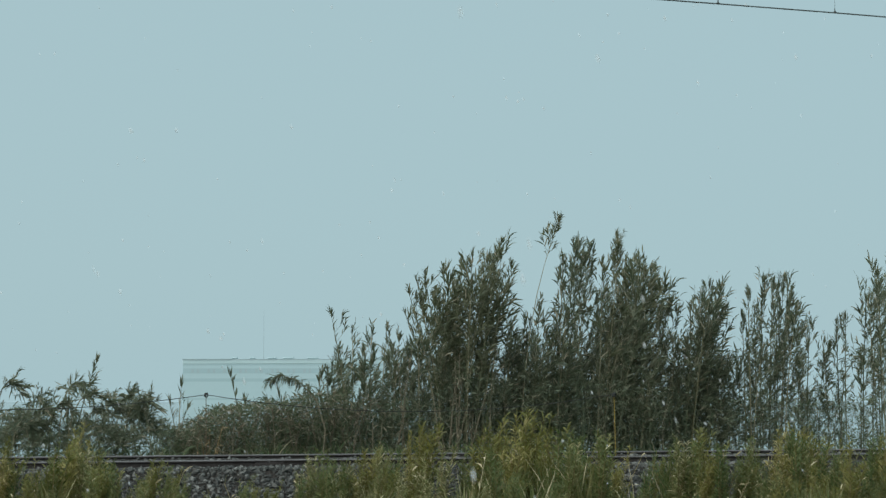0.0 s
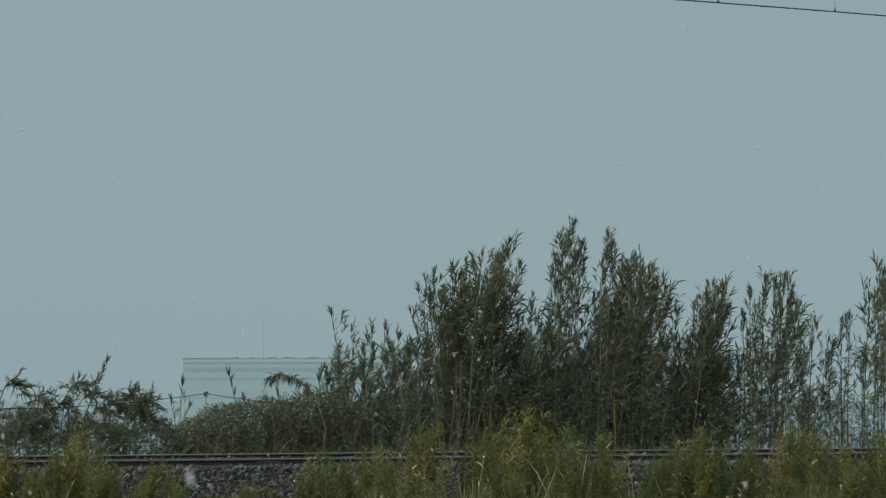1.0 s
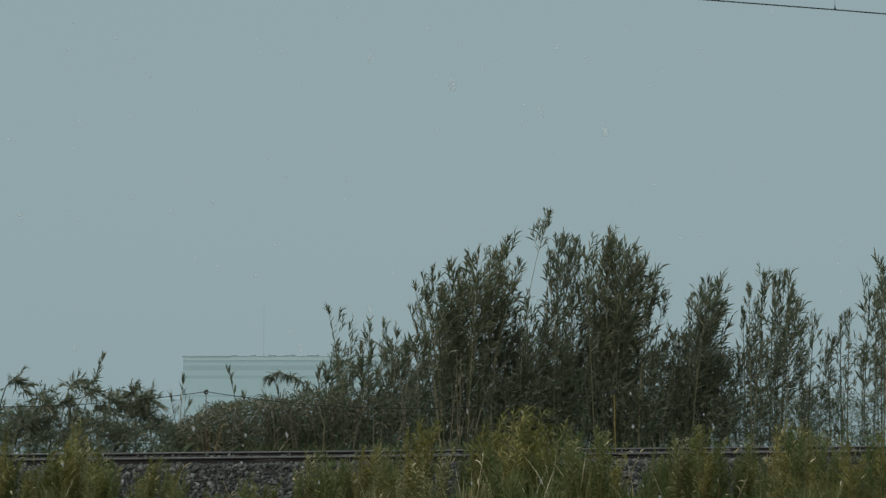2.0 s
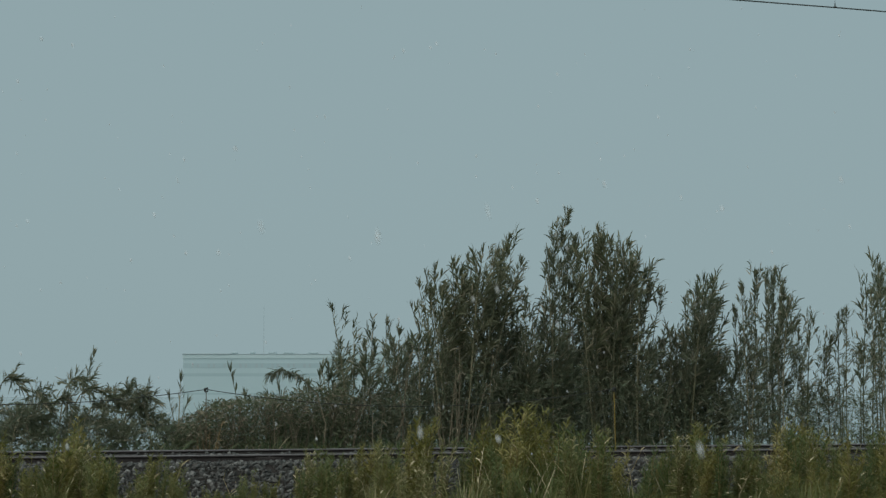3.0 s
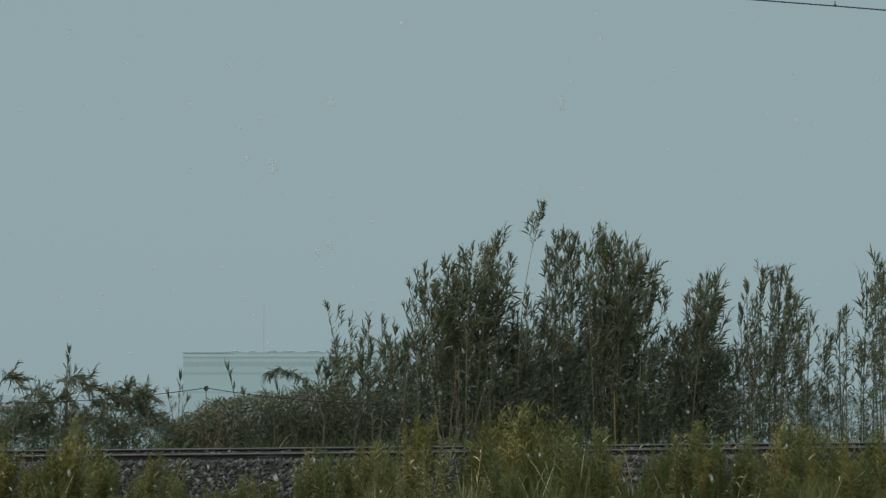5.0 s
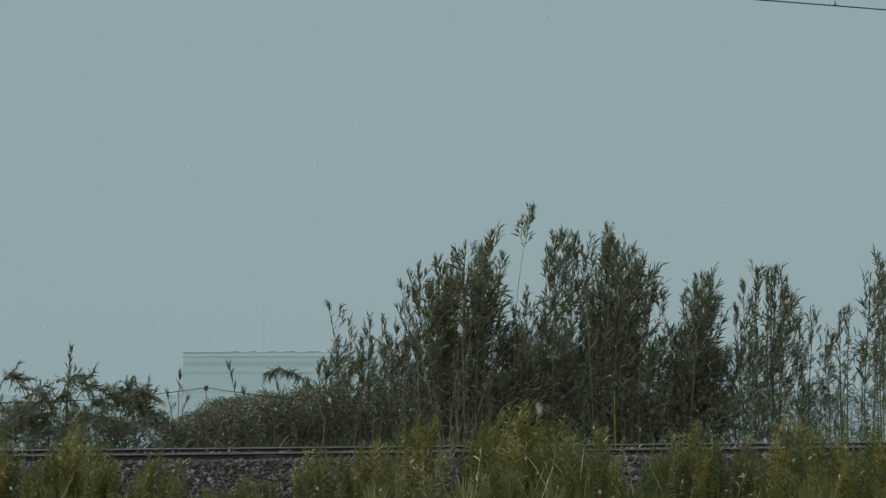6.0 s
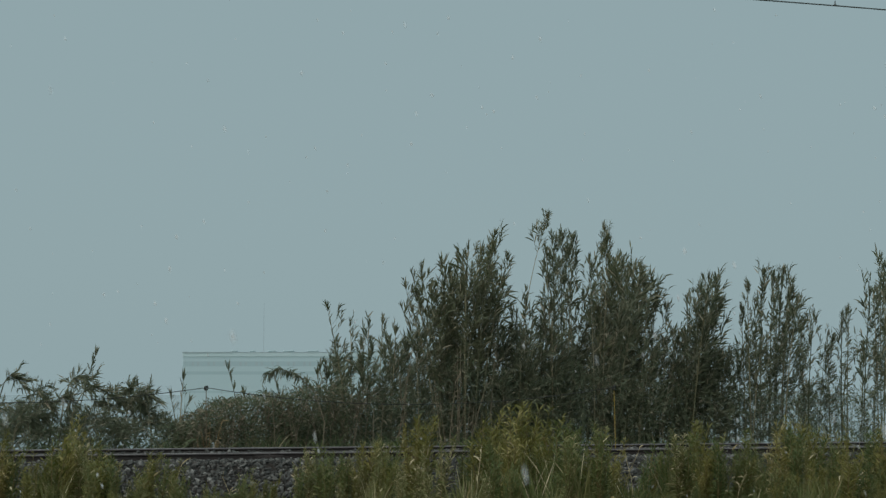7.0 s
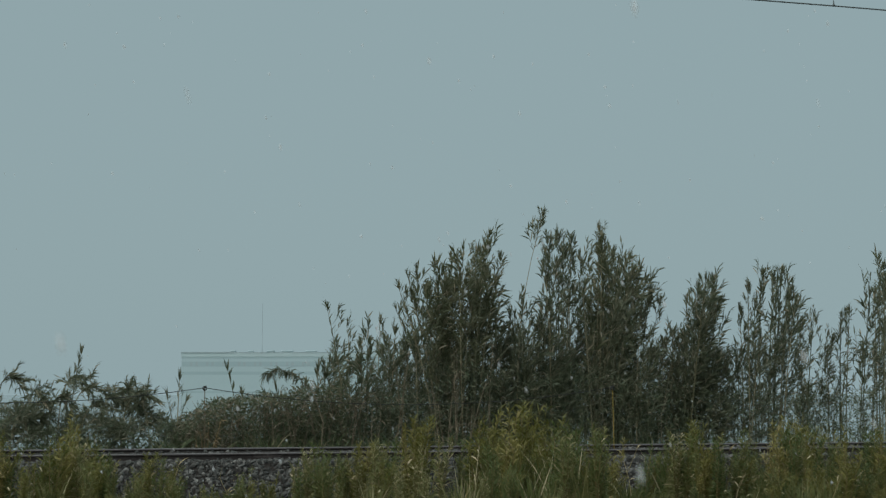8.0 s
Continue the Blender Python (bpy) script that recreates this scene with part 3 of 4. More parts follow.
def reed_here(s, o, top, lean, style, label, r, wind, tone, foot=None):
    """A cane of its own, with its leaves and side shoots as objects."""
    foot = ground_z(o) if foot is None else foot
    h = top - foot - 0.09
    root = new("giant_reed")
    m = Matrix.Translation(spot(s, o, foot))
    root.matrix_world = m
    lean += r.uniform(-0.07, 0.07) if style in ("full", "head") else 0.0
    ln = (lean * CA, lean * SA + r.uniform(-0.25, 0.25))
    arch = 2.0 if style == "tuft" else 0.0
    bend = 2.8 if style == "plume" else 1.8
    if arch:
        h -= 0.1
        ln = (ln[0] + r.choice((-1, -1, 1, 1, 1.4)) * r.uniform(0.25, 0.6), ln[1])
    at = functools.partial(stalk_point, h * 0.97, lean=ln, bend=bend, arch=arch)
    vs, fs = [], []
    thick = 0.012 if style != "plume" else 0.010
    tube(vs, fs, [at(f) for f in (0, 0.2, 0.4, 0.55, 0.7, 0.82, 0.92, 1.0)],
         [thick, thick, thick * 0.95, thick * 0.85, thick * 0.7, thick * 0.55, 0.005, 0.003], 5)
    part_data("cane", vs, fs, CANE, root)
    leaves, shoots, low, size, wide = STYLES[style]
    for i in range(leaves + 7):
        end = i >= leaves
        f = 0.985 + 0.015 * r.random() if end else low + (1.0 - low) * ((i + r.random()) / leaves) ** 0.8
        tangent = (at(min(1, f + 0.02)) - at(max(0, f - 0.02))).normalized()
        way = leaf_way(r, f, wide, bool(arch))
        if end:
            way = Vector((r.gauss(0.1, 0.28), r.gauss(0, 0.25), 0.4))
        way = (way + tangent * (0.9 if end or arch else 0.35 * f)).normalized()
        ob = new("leaf", r.choice(LEAVES[tone.name]))
        ob.parent = root
        q = way.to_track_quat("Y", "Z") @ Euler((0, r.uniform(-1.3, 1.3), 0)).to_quaternion()
        k = size * r.uniform(0.75, 1.25)
        ob.matrix_local = Matrix.LocRotScale(at(f), q, (k * r.uniform(0.9, 1.25), k, k))
    reach = {"plume": 0.74, "wisp": 0.5, "tuft": 0.75, "sprig": 0.9, "slim": 0.78, "bob": 0.8, "crest": 1.0, "full": 1.15, "spray": 0.8, "vee": 0.5}.get(style, 1.0)
    for i in range(shoots):
        f = low + (0.99 - low) * ((i + r.random()) / shoots) ** 0.8
        way = leaf_way(r, f, wide, bool(arch))
        ob = new("side_shoot", r.choice(SHOOTS[tone.name]))
        ob.parent = root
        k = r.uniform(0.7, 1.15) * reach * (1.0 - 0.3 * max(0.0, f - 0.88) / 0.12)
        ob.matrix_local = Matrix.LocRotScale(at(f), way.to_track_quat("Y", "Z"), (k, k, k))
    tagged(root, label, "reed", "giant reeds")
    MOVERS.append((root, m, wind, r.uniform(0.85, 1.15), r.uniform(-0.08, 0.08), r.random() * 6.28))
    return root


# shoots, lowest share, leaves a shoot, leaf length, how far the shoots stand out
MASSES = {"bushy": (44, 0.18, 9, 0.19, 1.0), "full": (34, 0.34, 9, 0.20, 0.9), "low": (30, 0.10, 10, 0.34, 1.0),
          "tuft": (24, 0.45, 12, 0.40, 1.0), "head": (34, 0.50, 9, 0.20, 0.95)}


def cane_variant(seed, style, tone):
    """A cane 3 m high whose leaves are one mesh; copies are scaled to their height."""
    r = random.Random(seed)
    h = 3.0
    root = new("giant_reed")
    ln = (r.uniform(0.05, 0.35), r.uniform(-0.2, 0.2))
    arch = 2.0 if style == "tuft" else 0.0
    if arch:
        ln = (r.choice((-1.1, 1.2, 1.6)), ln[1])
    vs, fs = [], []
    tube(vs, fs, [stalk_point(h * 0.97, f, ln, arch=arch) for f in (0, 0.3, 0.55, 0.7, 0.85, 1.0)], [0.012, 0.011, 0.009, 0.007, 0.005, 0.003], 5)
    part_data("cane", vs, fs, CANE, root)
    vs, fs = [], []
    shoots, low, n, size, wide = MASSES[style]
    for i in range(shoots):
        f = low + (1.0 - low) * ((i + r.random()) / shoots) ** 0.85
        sprig(vs, fs, r, stalk_point(h * 0.97, f, ln, arch=arch), leaf_way(r, f, wide, bool(arch)), r.uniform(1.0, 2.7) * size, n, size * r.uniform(0.8, 1.1),
              0.42, 1.0 if arch else 0.6)
    for i in range(9):
        spear(vs, fs, stalk_point(h * 0.97, r.uniform(0.96, 1.0), ln, arch=arch), Vector((r.gauss(0.15, 0.35), r.gauss(0, 0.3), 1.0)), size * r.uniform(0.8, 1.3),
              size * 0.13, 0.1, r.uniform(-1.5, 1.5))
    tagged(part_data("foliage", vs, fs, tone, root), kind="stuff")
    return tagged(root, "leafy grey-green giant reed cane in a dense thicket", "reed", "giant reeds")


SKYLINE = [(-7.58, 1.03), (-6.98, 0.87), (-6.39, 0.97), (-4.44, 0.97), (-3.60, 0.56), (-2.86, 0.66), (-2.32, 0.87), (-1.34, 1.03), (-0.68, 1.57), (0.0, 1.85), (0.5, 2.05), (0.95, 2.3), (1.2, 2.9), (1.5, 3.2), (2.0, 3.1), (2.3, 2.45), (2.65, 2.6), (3.12, 2.75), (3.66, 2.8), (3.96, 2.9), (4.32, 3.25), (4.92, 3.5), (5.25, 3.2), (5.5, 2.3), (5.8, 1.8), (6.1, 2.3), (6.45, 2.8), (6.75, 2.65), (7.06, 2.15), (7.54, 2.05), (7.92, 2.4), (8.20, 2.26), (8.99, 2.44), (9.30, 1.39), (10.03, 1.62), (10.68, 0.80), (11.14, 3.30), (12.25, 3.69)]
CLUMP_WEST = [(0.95, 3.0, 3.46, -0.33), (1.25, 3.61, 3.62, -0.11), (1.64, 4.22, 3.83, 0.0), (1.43, 3.23, 3.89, 0.18), (1.78, 3.84, 3.73, 0.31), (2.09, 4.45, 3.54, 0.39), (1.14, 3.46, 3.09, -0.25), (1.51, 4.07, 3.31, -0.06), (1.41, 3.08, 3.4, 0.08), (1.78, 3.69, 3.18, 0.18), (1.52, 4.3, 2.94, -0.12)]
WEST_SPRAY = [(0.87, 3.0, 3.14, -0.61), (1.08, 3.61, 3.4, -0.49), (1.22, 4.22, 2.81, -0.68), (1.03, 3.23, 3.02, -0.45)]
WEST_CREST = [(1.56, 3.0, 4.14, 0.52), (1.81, 3.61, 3.95, 0.38), (1.73, 3.23, 3.75, 0.66), (1.98, 4.45, 3.96, 0.33)]
BETWEEN = [(4.87, 3.0, 3.06, 0.26), (5.2, 3.61, 3.3, 0.39), (5.55, 4.22, 3.21, 0.52), (4.99, 3.23, 2.83, 0.33)]
CLUMP_MID = [(3.19, 3.0, 4.1, 0.0), (3.51, 3.61, 4.23, 0.09), (3.87, 4.22, 4.21, 0.19), (3.23, 3.23, 3.86, -0.07), (3.67, 3.84, 3.92, 0.14), (3.81, 4.45, 3.77, 0.06)]
CLUMP_EAST = [(3.97, 3.0, 3.91, -0.08), (4.39, 3.61, 4.15, 0.05), (4.79, 4.22, 4.28, 0.15), (4.44, 3.23, 4.17, 0.26), (4.77, 3.84, 4.05, 0.42), (5.08, 4.45, 4.21, 0.53), (4.68, 3.46, 3.78, 0.61), (4.51, 4.07, 3.76, 0.0), (4.41, 3.08, 3.69, 0.31), (4.54, 3.69, 3.85, 0.12), (4.99, 4.3, 3.46, 0.49), (4.17, 3.31, 3.35, -0.09)]
EAST_SPIRE = [(4.4, 3.92, 4.46, 0.02), (4.36, 3.7, 4.22, -0.03)]
CLUMP_LOW = [(2.62, 3.00, 2.79, 0.07), (2.75, 3.99, 2.62, 0.01), (2.98, 3.38, 2.76, 0.09), (4.07, 4.37, 3.00, 0.08), (2.32, 3.76, 2.44, 0.06), (3.18, 3.14, 2.81, 0.07)]
CLUMP_DARK = [(5.92, 3.0, 3.38, 0.07), (6.28, 3.61, 3.37, 0.23), (6.44, 4.22, 3.24, -0.07), (5.9, 3.23, 2.91, -0.18), (6.44, 3.84, 3.0, 0.32), (6.6, 4.45, 3.12, 0.0), (6.18, 3.46, 2.97, 0.17)]
CLUMP_TALL = [(7.27, 3.00, 3.26, 0.01), (7.97, 3.99, 3.59, 0.08), (7.86, 3.38, 3.54, 0.16), (8.51, 4.37, 3.67, 0.23), (8.33, 3.76, 3.47, 0.25), (8.06, 3.14, 3.00, 0.33), (7.98, 4.13, 2.99, -0.02), (7.41, 3.52, 2.78, -0.08), (8.56, 4.51, 3.49, 0.14), (8.36, 3.90, 3.22, 0.21)]
CLUMP_FAR_EAST = [(8.51, 3.00, 2.66, 0.17), (9.83, 3.99, 2.72, -0.01), (9.61, 3.38, 2.81, 0.12), (9.20, 4.37, 2.41, -0.02), (9.44, 3.76, 2.30, 0.05), (9.80, 3.14, 2.06, 0.11), (10.84, 4.13, 3.99, 0.02), (10.61, 3.52, 3.76, 0.06), (11.37, 4.51, 4.15, 0.07), (10.64, 3.90, 3.26, -0.06), (10.40, 3.29, 3.45, 0.04)]
SLOPE_WEST = [(-0.91, 2.80, 2.67, -0.38), (-0.61, 3.79, 2.41, -0.05), (-0.47, 3.18, 2.36, 0.05), (-0.01, 4.17, 2.48, 0.09), (0.09, 3.56, 2.28, 0.12), (-0.64, 2.94, 1.87, -0.01), (-0.71, 3.93, 1.64, -0.09), (-1.08, 3.32, 1.52, -0.20), (0.62, 4.31, 2.01, 0.02), (0.11, 3.70, 1.93, -0.00), (0.50, 3.09, 2.13, -0.02)]
REED_WEST = [(-5.91, 2.80, 1.82, 0.27), (-6.01, 3.79, 1.48, 0.01), (-5.94, 3.18, 1.30, 0.13), (-6.48, 4.17, 1.25, -0.24), (-6.44, 3.56, 1.07, -0.04), (-6.25, 2.94, 1.14, -0.07), (-5.07, 3.93, 1.08, 0.04), (-4.94, 3.32, 1.21, 0.13), (-4.56, 4.31, 1.29, 0.21), (-5.30, 3.70, 1.13, 0.03), (-4.42, 3.09, 1.03, 0.14), (-6.88, 2.85, 0.78, -0.06), (-7.12, 3.84, 1.52, 0.04), (-5.69, 3.23, 1.02, 0.08)]
MOUND_REEDS = [(-2.80, 3.00, 1.53, -0.29), (-2.52, 3.99, 1.03, -0.11), (-1.81, 3.38, 1.21, -0.32), (-1.28, 4.37, 1.26, -0.10), (-1.13, 3.76, 1.45, -0.17)]
PLUME = (2.58, 3.40, 4.80, 0.66)


def skyline(s):
    return float(np.interp(s, [p[0] for p in SKYLINE], [p[1] for p in SKYLINE]))


def reeds():
    leaf_meshes()
    shoot_meshes()
    r = random.Random(3)
    for clump, style, wind, tone, label in (
            (CLUMP_WEST, "full", "west", OLIVE, "tall leafy giant reed in a broad clump"),
            (WEST_SPRAY, "spray", "west", OLIVE, "giant reed leaning out with a loose spray of leaves"),
            (WEST_CREST, "crest", "west", OLIVE, "tall giant reed, bare cane with a leafy crest"),
            (BETWEEN, "bob", "east", REED, "thin giant reed with a small leafy tip on a bare cane"),
            (CLUMP_MID, "crest", "mid", REED, "tall giant reed, bare cane with a leafy head"),
            (CLUMP_EAST, "full", "east", OLIVE, "tall olive-green giant reed leaning in the wind"),
            (EAST_SPIRE, "plume", "spire", OLIVE, "slender giant reed with a narrow feathery top"),
            (CLUMP_LOW, "full", "mid", REED, "shorter giant reed inside the thicket"),
            (CLUMP_DARK, "full", "dark", REED, "dark green giant reed in a narrow clump"),
            (CLUMP_TALL, "slim", "far", REED, "slender giant reed standing against the sky"),
            (CLUMP_FAR_EAST, "slim", "end", REED, "slender giant reed at the thicket's thin end"),
            (SLOPE_WEST, "full", "flank", REED, "young giant reed on the thicket's flank"),
            (REED_WEST, "tuft", "low", REED, "short wind-bent giant reed beside the rope"),
            ([(-3.98, 3.0, 1.36, 0.06), (-3.93, 3.1, 1.02, -0.2), (-4.05, 3.2, 0.92, 0.25)], "vee", "low", REED, "short reed sprout beside a fence post"),
            (MOUND_REEDS, "vee", "flank", REED, "thin reed shoot rising from tangled growth")):
        for i, (s, o, top, lean) in enumerate(clump):
            lone = clump is REED_WEST and i == 0
            bare = (clump is CLUMP_WEST and i % 3) or (clump is CLUMP_TALL and i % 2)
            thin = lone or (clump is SLOPE_WEST and i < 5)
            reed_here(s, o, top, lean, "wisp" if lone else "head" if bare else "sprig" if thin else style,
                      "slim reed with a dark feathery head leaning downwind" if lone else label, r, "sprig" if lone else wind, tone)
    for i in range(19):
        s = r.gauss(1.1, 0.22) if i < 11 else r.uniform(-0.6, 2.8)
        cane = new("bare_cane")
        m = Matrix.Translation(spot(s, r.uniform(2.3, 2.75), -0.42))
        cane.matrix_world = m
        h, ln = r.uniform(1.0, 2.3), (r.gauss(0.05, 0.16), r.uniform(-0.05, 0.2))
        vs, fs = [], []
        tube(vs, fs, [stalk_point(h, f, ln, 1.3) for f in (0, 0.35, 0.7, 1.0)], [0.010, 0.009, 0.007, 0.004], 5)
        part_data("stalk", vs, fs, DRY_CANE, cane)
        vs, fs = [], []
        for k in range(7):
            f = r.uniform(0.35, 1.0)
            spear(vs, fs, stalk_point(h, f, ln, 1.3), Vector((r.uniform(-1, 1), r.uniform(-1, 1), r.uniform(-0.8, 0.8))), r.uniform(0.10, 0.24), 0.02,
                  r.uniform(0.5, 1.5), r.uniform(-1, 1))
        tagged(part_data("dry_leaf", vs, fs, DRY_CANE, cane), kind="stuff")
        tagged(cane, "dry tan bare cane at the thicket's front", "reed", "bare canes")
        MOVERS.append((cane, m, "low", r.uniform(0.3, 0.6), 0.0, r.random() * 6.28))
    s, o, top, lean = PLUME
    reed_here(s, o, top, lean, "plume", "tallest giant reed, bare cane with one feathery head", r, "plume", OLIVE)
    names = ("bushy", "full", "bushy", "low", "bushy", "full", "tuft", "bushy", "tuft", "low", "head", "head", "bushy")
    kinds = [cane_variant(100 + i, k, OLIVE if i >= 10 else REED) for i, k in enumerate(names)]
    TALL = (0, 1, 2, 4, 5, 7)
    used = set()

    def put(i, s, o, top, wind, least=0.7, pile=None):
        foot = ground_z(o)
        h = max(least, top - foot)
        m = Matrix.Translation(spot(s, o, foot)) @ Matrix.Rotation(r.uniform(-1.2, 1.2), 4, "Z")
        if pile is not None:
            pile.append((i, m @ Matrix.Scale(h / 3.0, 4)))
            return
        k = copy_thing(kinds[i], m) if i in used else kinds[i]
        used.add(i)
        k.matrix_world = m @ Matrix.Scale(h / 3.0, 4)
        MOVERS.append((k, m, wind, r.uniform(0.75, 1.1), r.uniform(-0.1, 0.1), r.random() * 6.28))

    # canes that thicken each clump
    OLIVES = (10, 11)
    for clump, times, wind, pool in ((CLUMP_WEST, 1, "west", OLIVES), (CLUMP_EAST, 1, "east", (10, 11, 1, 5)), (CLUMP_LOW, 6, "mid", TALL),
                                     (CLUMP_DARK, 2, "dark", TALL), (CLUMP_TALL[::2], 1, "far", (1, 5)), (CLUMP_FAR_EAST[::2], 1, "end", (1, 5)),
                                     (SLOPE_WEST, 1, "flank", TALL)):
        for i, (s, o, top, lean) in enumerate(clump):
            for k in range(times):
                drop = r.uniform(0.55, 1.1) if clump is SLOPE_WEST and i < 5 else r.uniform(0.45, 1.4) if clump is CLUMP_WEST else r.uniform(0.5, 1.8)
                put(r.choice(pool), s + 0.5 * lean + r.uniform(-0.22, 0.22), o + r.uniform(0.0, 1.2), top - drop, wind)
    # the low west end
    for i in range(105):
        s = r.choice((r.uniform(-9.0, -4.9), r.uniform(-9.0, -4.9), r.uniform(-4.9, -2.0)))
        put(r.choice((3, 6, 8, 9)), s, r.uniform(2.7, 4.6), skyline(s) - r.uniform(0.25, 0.75), "low", 0.5)
    # the body of the thicket, in joined stretches
    for a in range(9):
        s0 = -2.0 + 1.4 * a
        pile = []
        for i in range((10, 8, 18, 20, 14, 8, 5, 4, 4)[a]):
            s = s0 + 1.4 * r.random()
            put(r.choice(TALL), s, r.uniform(3.2, 6.4), skyline(s) - 0.3 - r.uniform(0.1, 1.6) * min(1.0, max(0.25, skyline(s) - 0.6)), "", 0.7, pile)
        for i in range((4, 8, 11, 11, 10, 10, 7, 5, 5)[a]):
            s = s0 + 1.4 * r.random()
            put(r.choice((0, 2, 4, 7, 3, 9)), s, r.uniform(2.8, 5.5), r.uniform(0.7, min(1.75 if a < 5 else 2.0, skyline(s) - 0.1)), "", 0.7, pile)
        if a == 5:
            for i in range(6):
                put(r.choice((0, 2, 4)), r.uniform(5.5, 6.1), r.uniform(3.2, 5.0), r.uniform(1.5, 2.3), "", 0.7, pile)
        if a == 6:
            for i in range(7):
                put(r.choice((0, 2, 4)), r.uniform(6.7, 7.4), r.uniform(3.2, 4.6), r.uniform(1.2, 1.9), "", 0.7, pile)
        joined("reed_thicket", kinds, pile, spot(s0 + 0.7, 4.6, ground_z(4.6)), "dense grey-green thicket of giant reeds", "reed thicket",
               ("flank", "west", "west", "mid", "east_body", "far", "far", "end", "end")[a], 0.6)
    discard([k for i, k in enumerate(kinds) if i not in used])


def discard(things):
    """Takes out patterns that stand nowhere themselves."""
    for thing in things:
        for ob in (*thing.children_recursive, thing):
            bpy.data.objects.remove(ob)


def joined(name, kinds, pile, foot, label, category, wind, give):
    """Many plants joined into one mass of kind stuff, one mesh for each material."""
    root = new(name)
    root.matrix_world = Matrix.Translation(foot)
    back = Matrix.Translation(-foot)
    by = {}
    for i, m in pile:
        for child in kinds[i].children:
            me = child.data
            vs, fs = by.setdefault(me.materials[0].name, ([], []))
            a = len(vs)
            mm = back @ m
            vs += [mm @ v.co for v in me.vertices]
            fs += [tuple(a + k for k in p.vertices) for p in me.polygons]
    for key, (vs, fs) in by.items():
        tagged(part_data("cane_mass" if "cane" in key or "stem" in key else "leaf_mass", vs, fs, bpy.data.materials[key], root), kind="stuff")
    tagged(root, label, category, kind="stuff")
    MOVERS.append((root, Matrix.Translation(foot), wind, give, 0.0, rng.random() * 6.28))


def thicket_stuff(name, label, s0, s1, o0, o1, top, count, material, seed, size=(0.16, 0.34), stems=40):
    """Tangled low growth as one mass of small leaves and a few thin stems, gathered in uneven clumps."""
    r = random.Random(seed)
    vs, fs = [], []
    while len(fs) < count * 3:
        s, o = r.uniform(s0, s1), r.uniform(o0, o1)
        g = ground_z(o)
        z = g + (top(s) - g) * r.random() ** 0.8
        if noise.noise((s * 2.6, o * 2.6 + seed, z * 2.6)) < r.uniform(-0.5, 0.25):
            continue
        a = r.uniform(0, 6.28)
        spear(vs, fs, spot(s, o, z), Vector((math.cos(a), math.sin(a), r.uniform(-0.2, 1.6))), r.uniform(*size),
              r.uniform(0.012, 0.024), r.uniform(0.0, 1.2), r.uniform(-1.5, 1.5))
    for i in range(count // stems):
        s, o = r.uniform(s0, s1), r.uniform(o0, o1)
        g = ground_z(o)
        t = top(s)
        tube(vs, fs, [spot(s, o, g - 0.05), spot(s + r.uniform(-0.2, 0.2), o, (g + t) / 2), spot(s + r.uniform(-0.4, 0.4), o + 0.1, t)],
             [0.007, 0.005, 0.003], 4)
    return tagged(part_data(name, vs, fs, material), label, "undergrowth", kind="stuff")


def undergrowth():
    thicket_stuff("undergrowth", "dark dense undergrowth at the foot of the reeds", -1.9, 5.7, 2.5, 5.5,
                  lambda s: min(1.45, skyline(s) * 0.5) + 0.3 * noise.noise((s * 1.3, 0, 4)), 21000, UNDER, 31, (0.07, 0.18), 90)
    thicket_stuff("undergrowth", "dark low growth hiding the feet of the reeds", -2.0, 6.2, 3.0, 6.5,
                  lambda s: 0.55 + 0.25 * noise.noise((s * 1.1, 3, 4)), 9000, UNDER, 34, (0.07, 0.18), 90)
    thicket_stuff("undergrowth", "thin undergrowth with light showing between the stems", 4.9, 11.0, 2.5, 5.5,
                  lambda s: 1.0 + 0.5 * noise.noise((s * 1.6, 0, 4)), 7500, UNDER, 35, (0.07, 0.18), 60)
    thicket_stuff("bramble_mound", "brownish tangled mound of brambles and dead stems", -4.1, -0.9, 2.3, 4.2,
                  lambda s: float(np.interp(s, (-4.1, -3.85, -3.6, -3.2, -2.5, -1.9, -0.9), (0.32, 0.52, 0.72, 0.90, 1.0, 1.08, 1.18))) - 0.08
                  + 0.16 * noise.noise((s * 2.3, 1, 4)), 16000, BRAMBLE, 32, (0.06, 0.16), 70)
    thicket_stuff("low_scrub", "thin grey-green scrub beside the rope fence", -9.0, -3.4, 2.4, 4.2,
                  lambda s: 0.42 + 0.34 * noise.noise((s * 1.5, 2, 4)), 6500, UNDER, 33, (0.08, 0.20), 60)


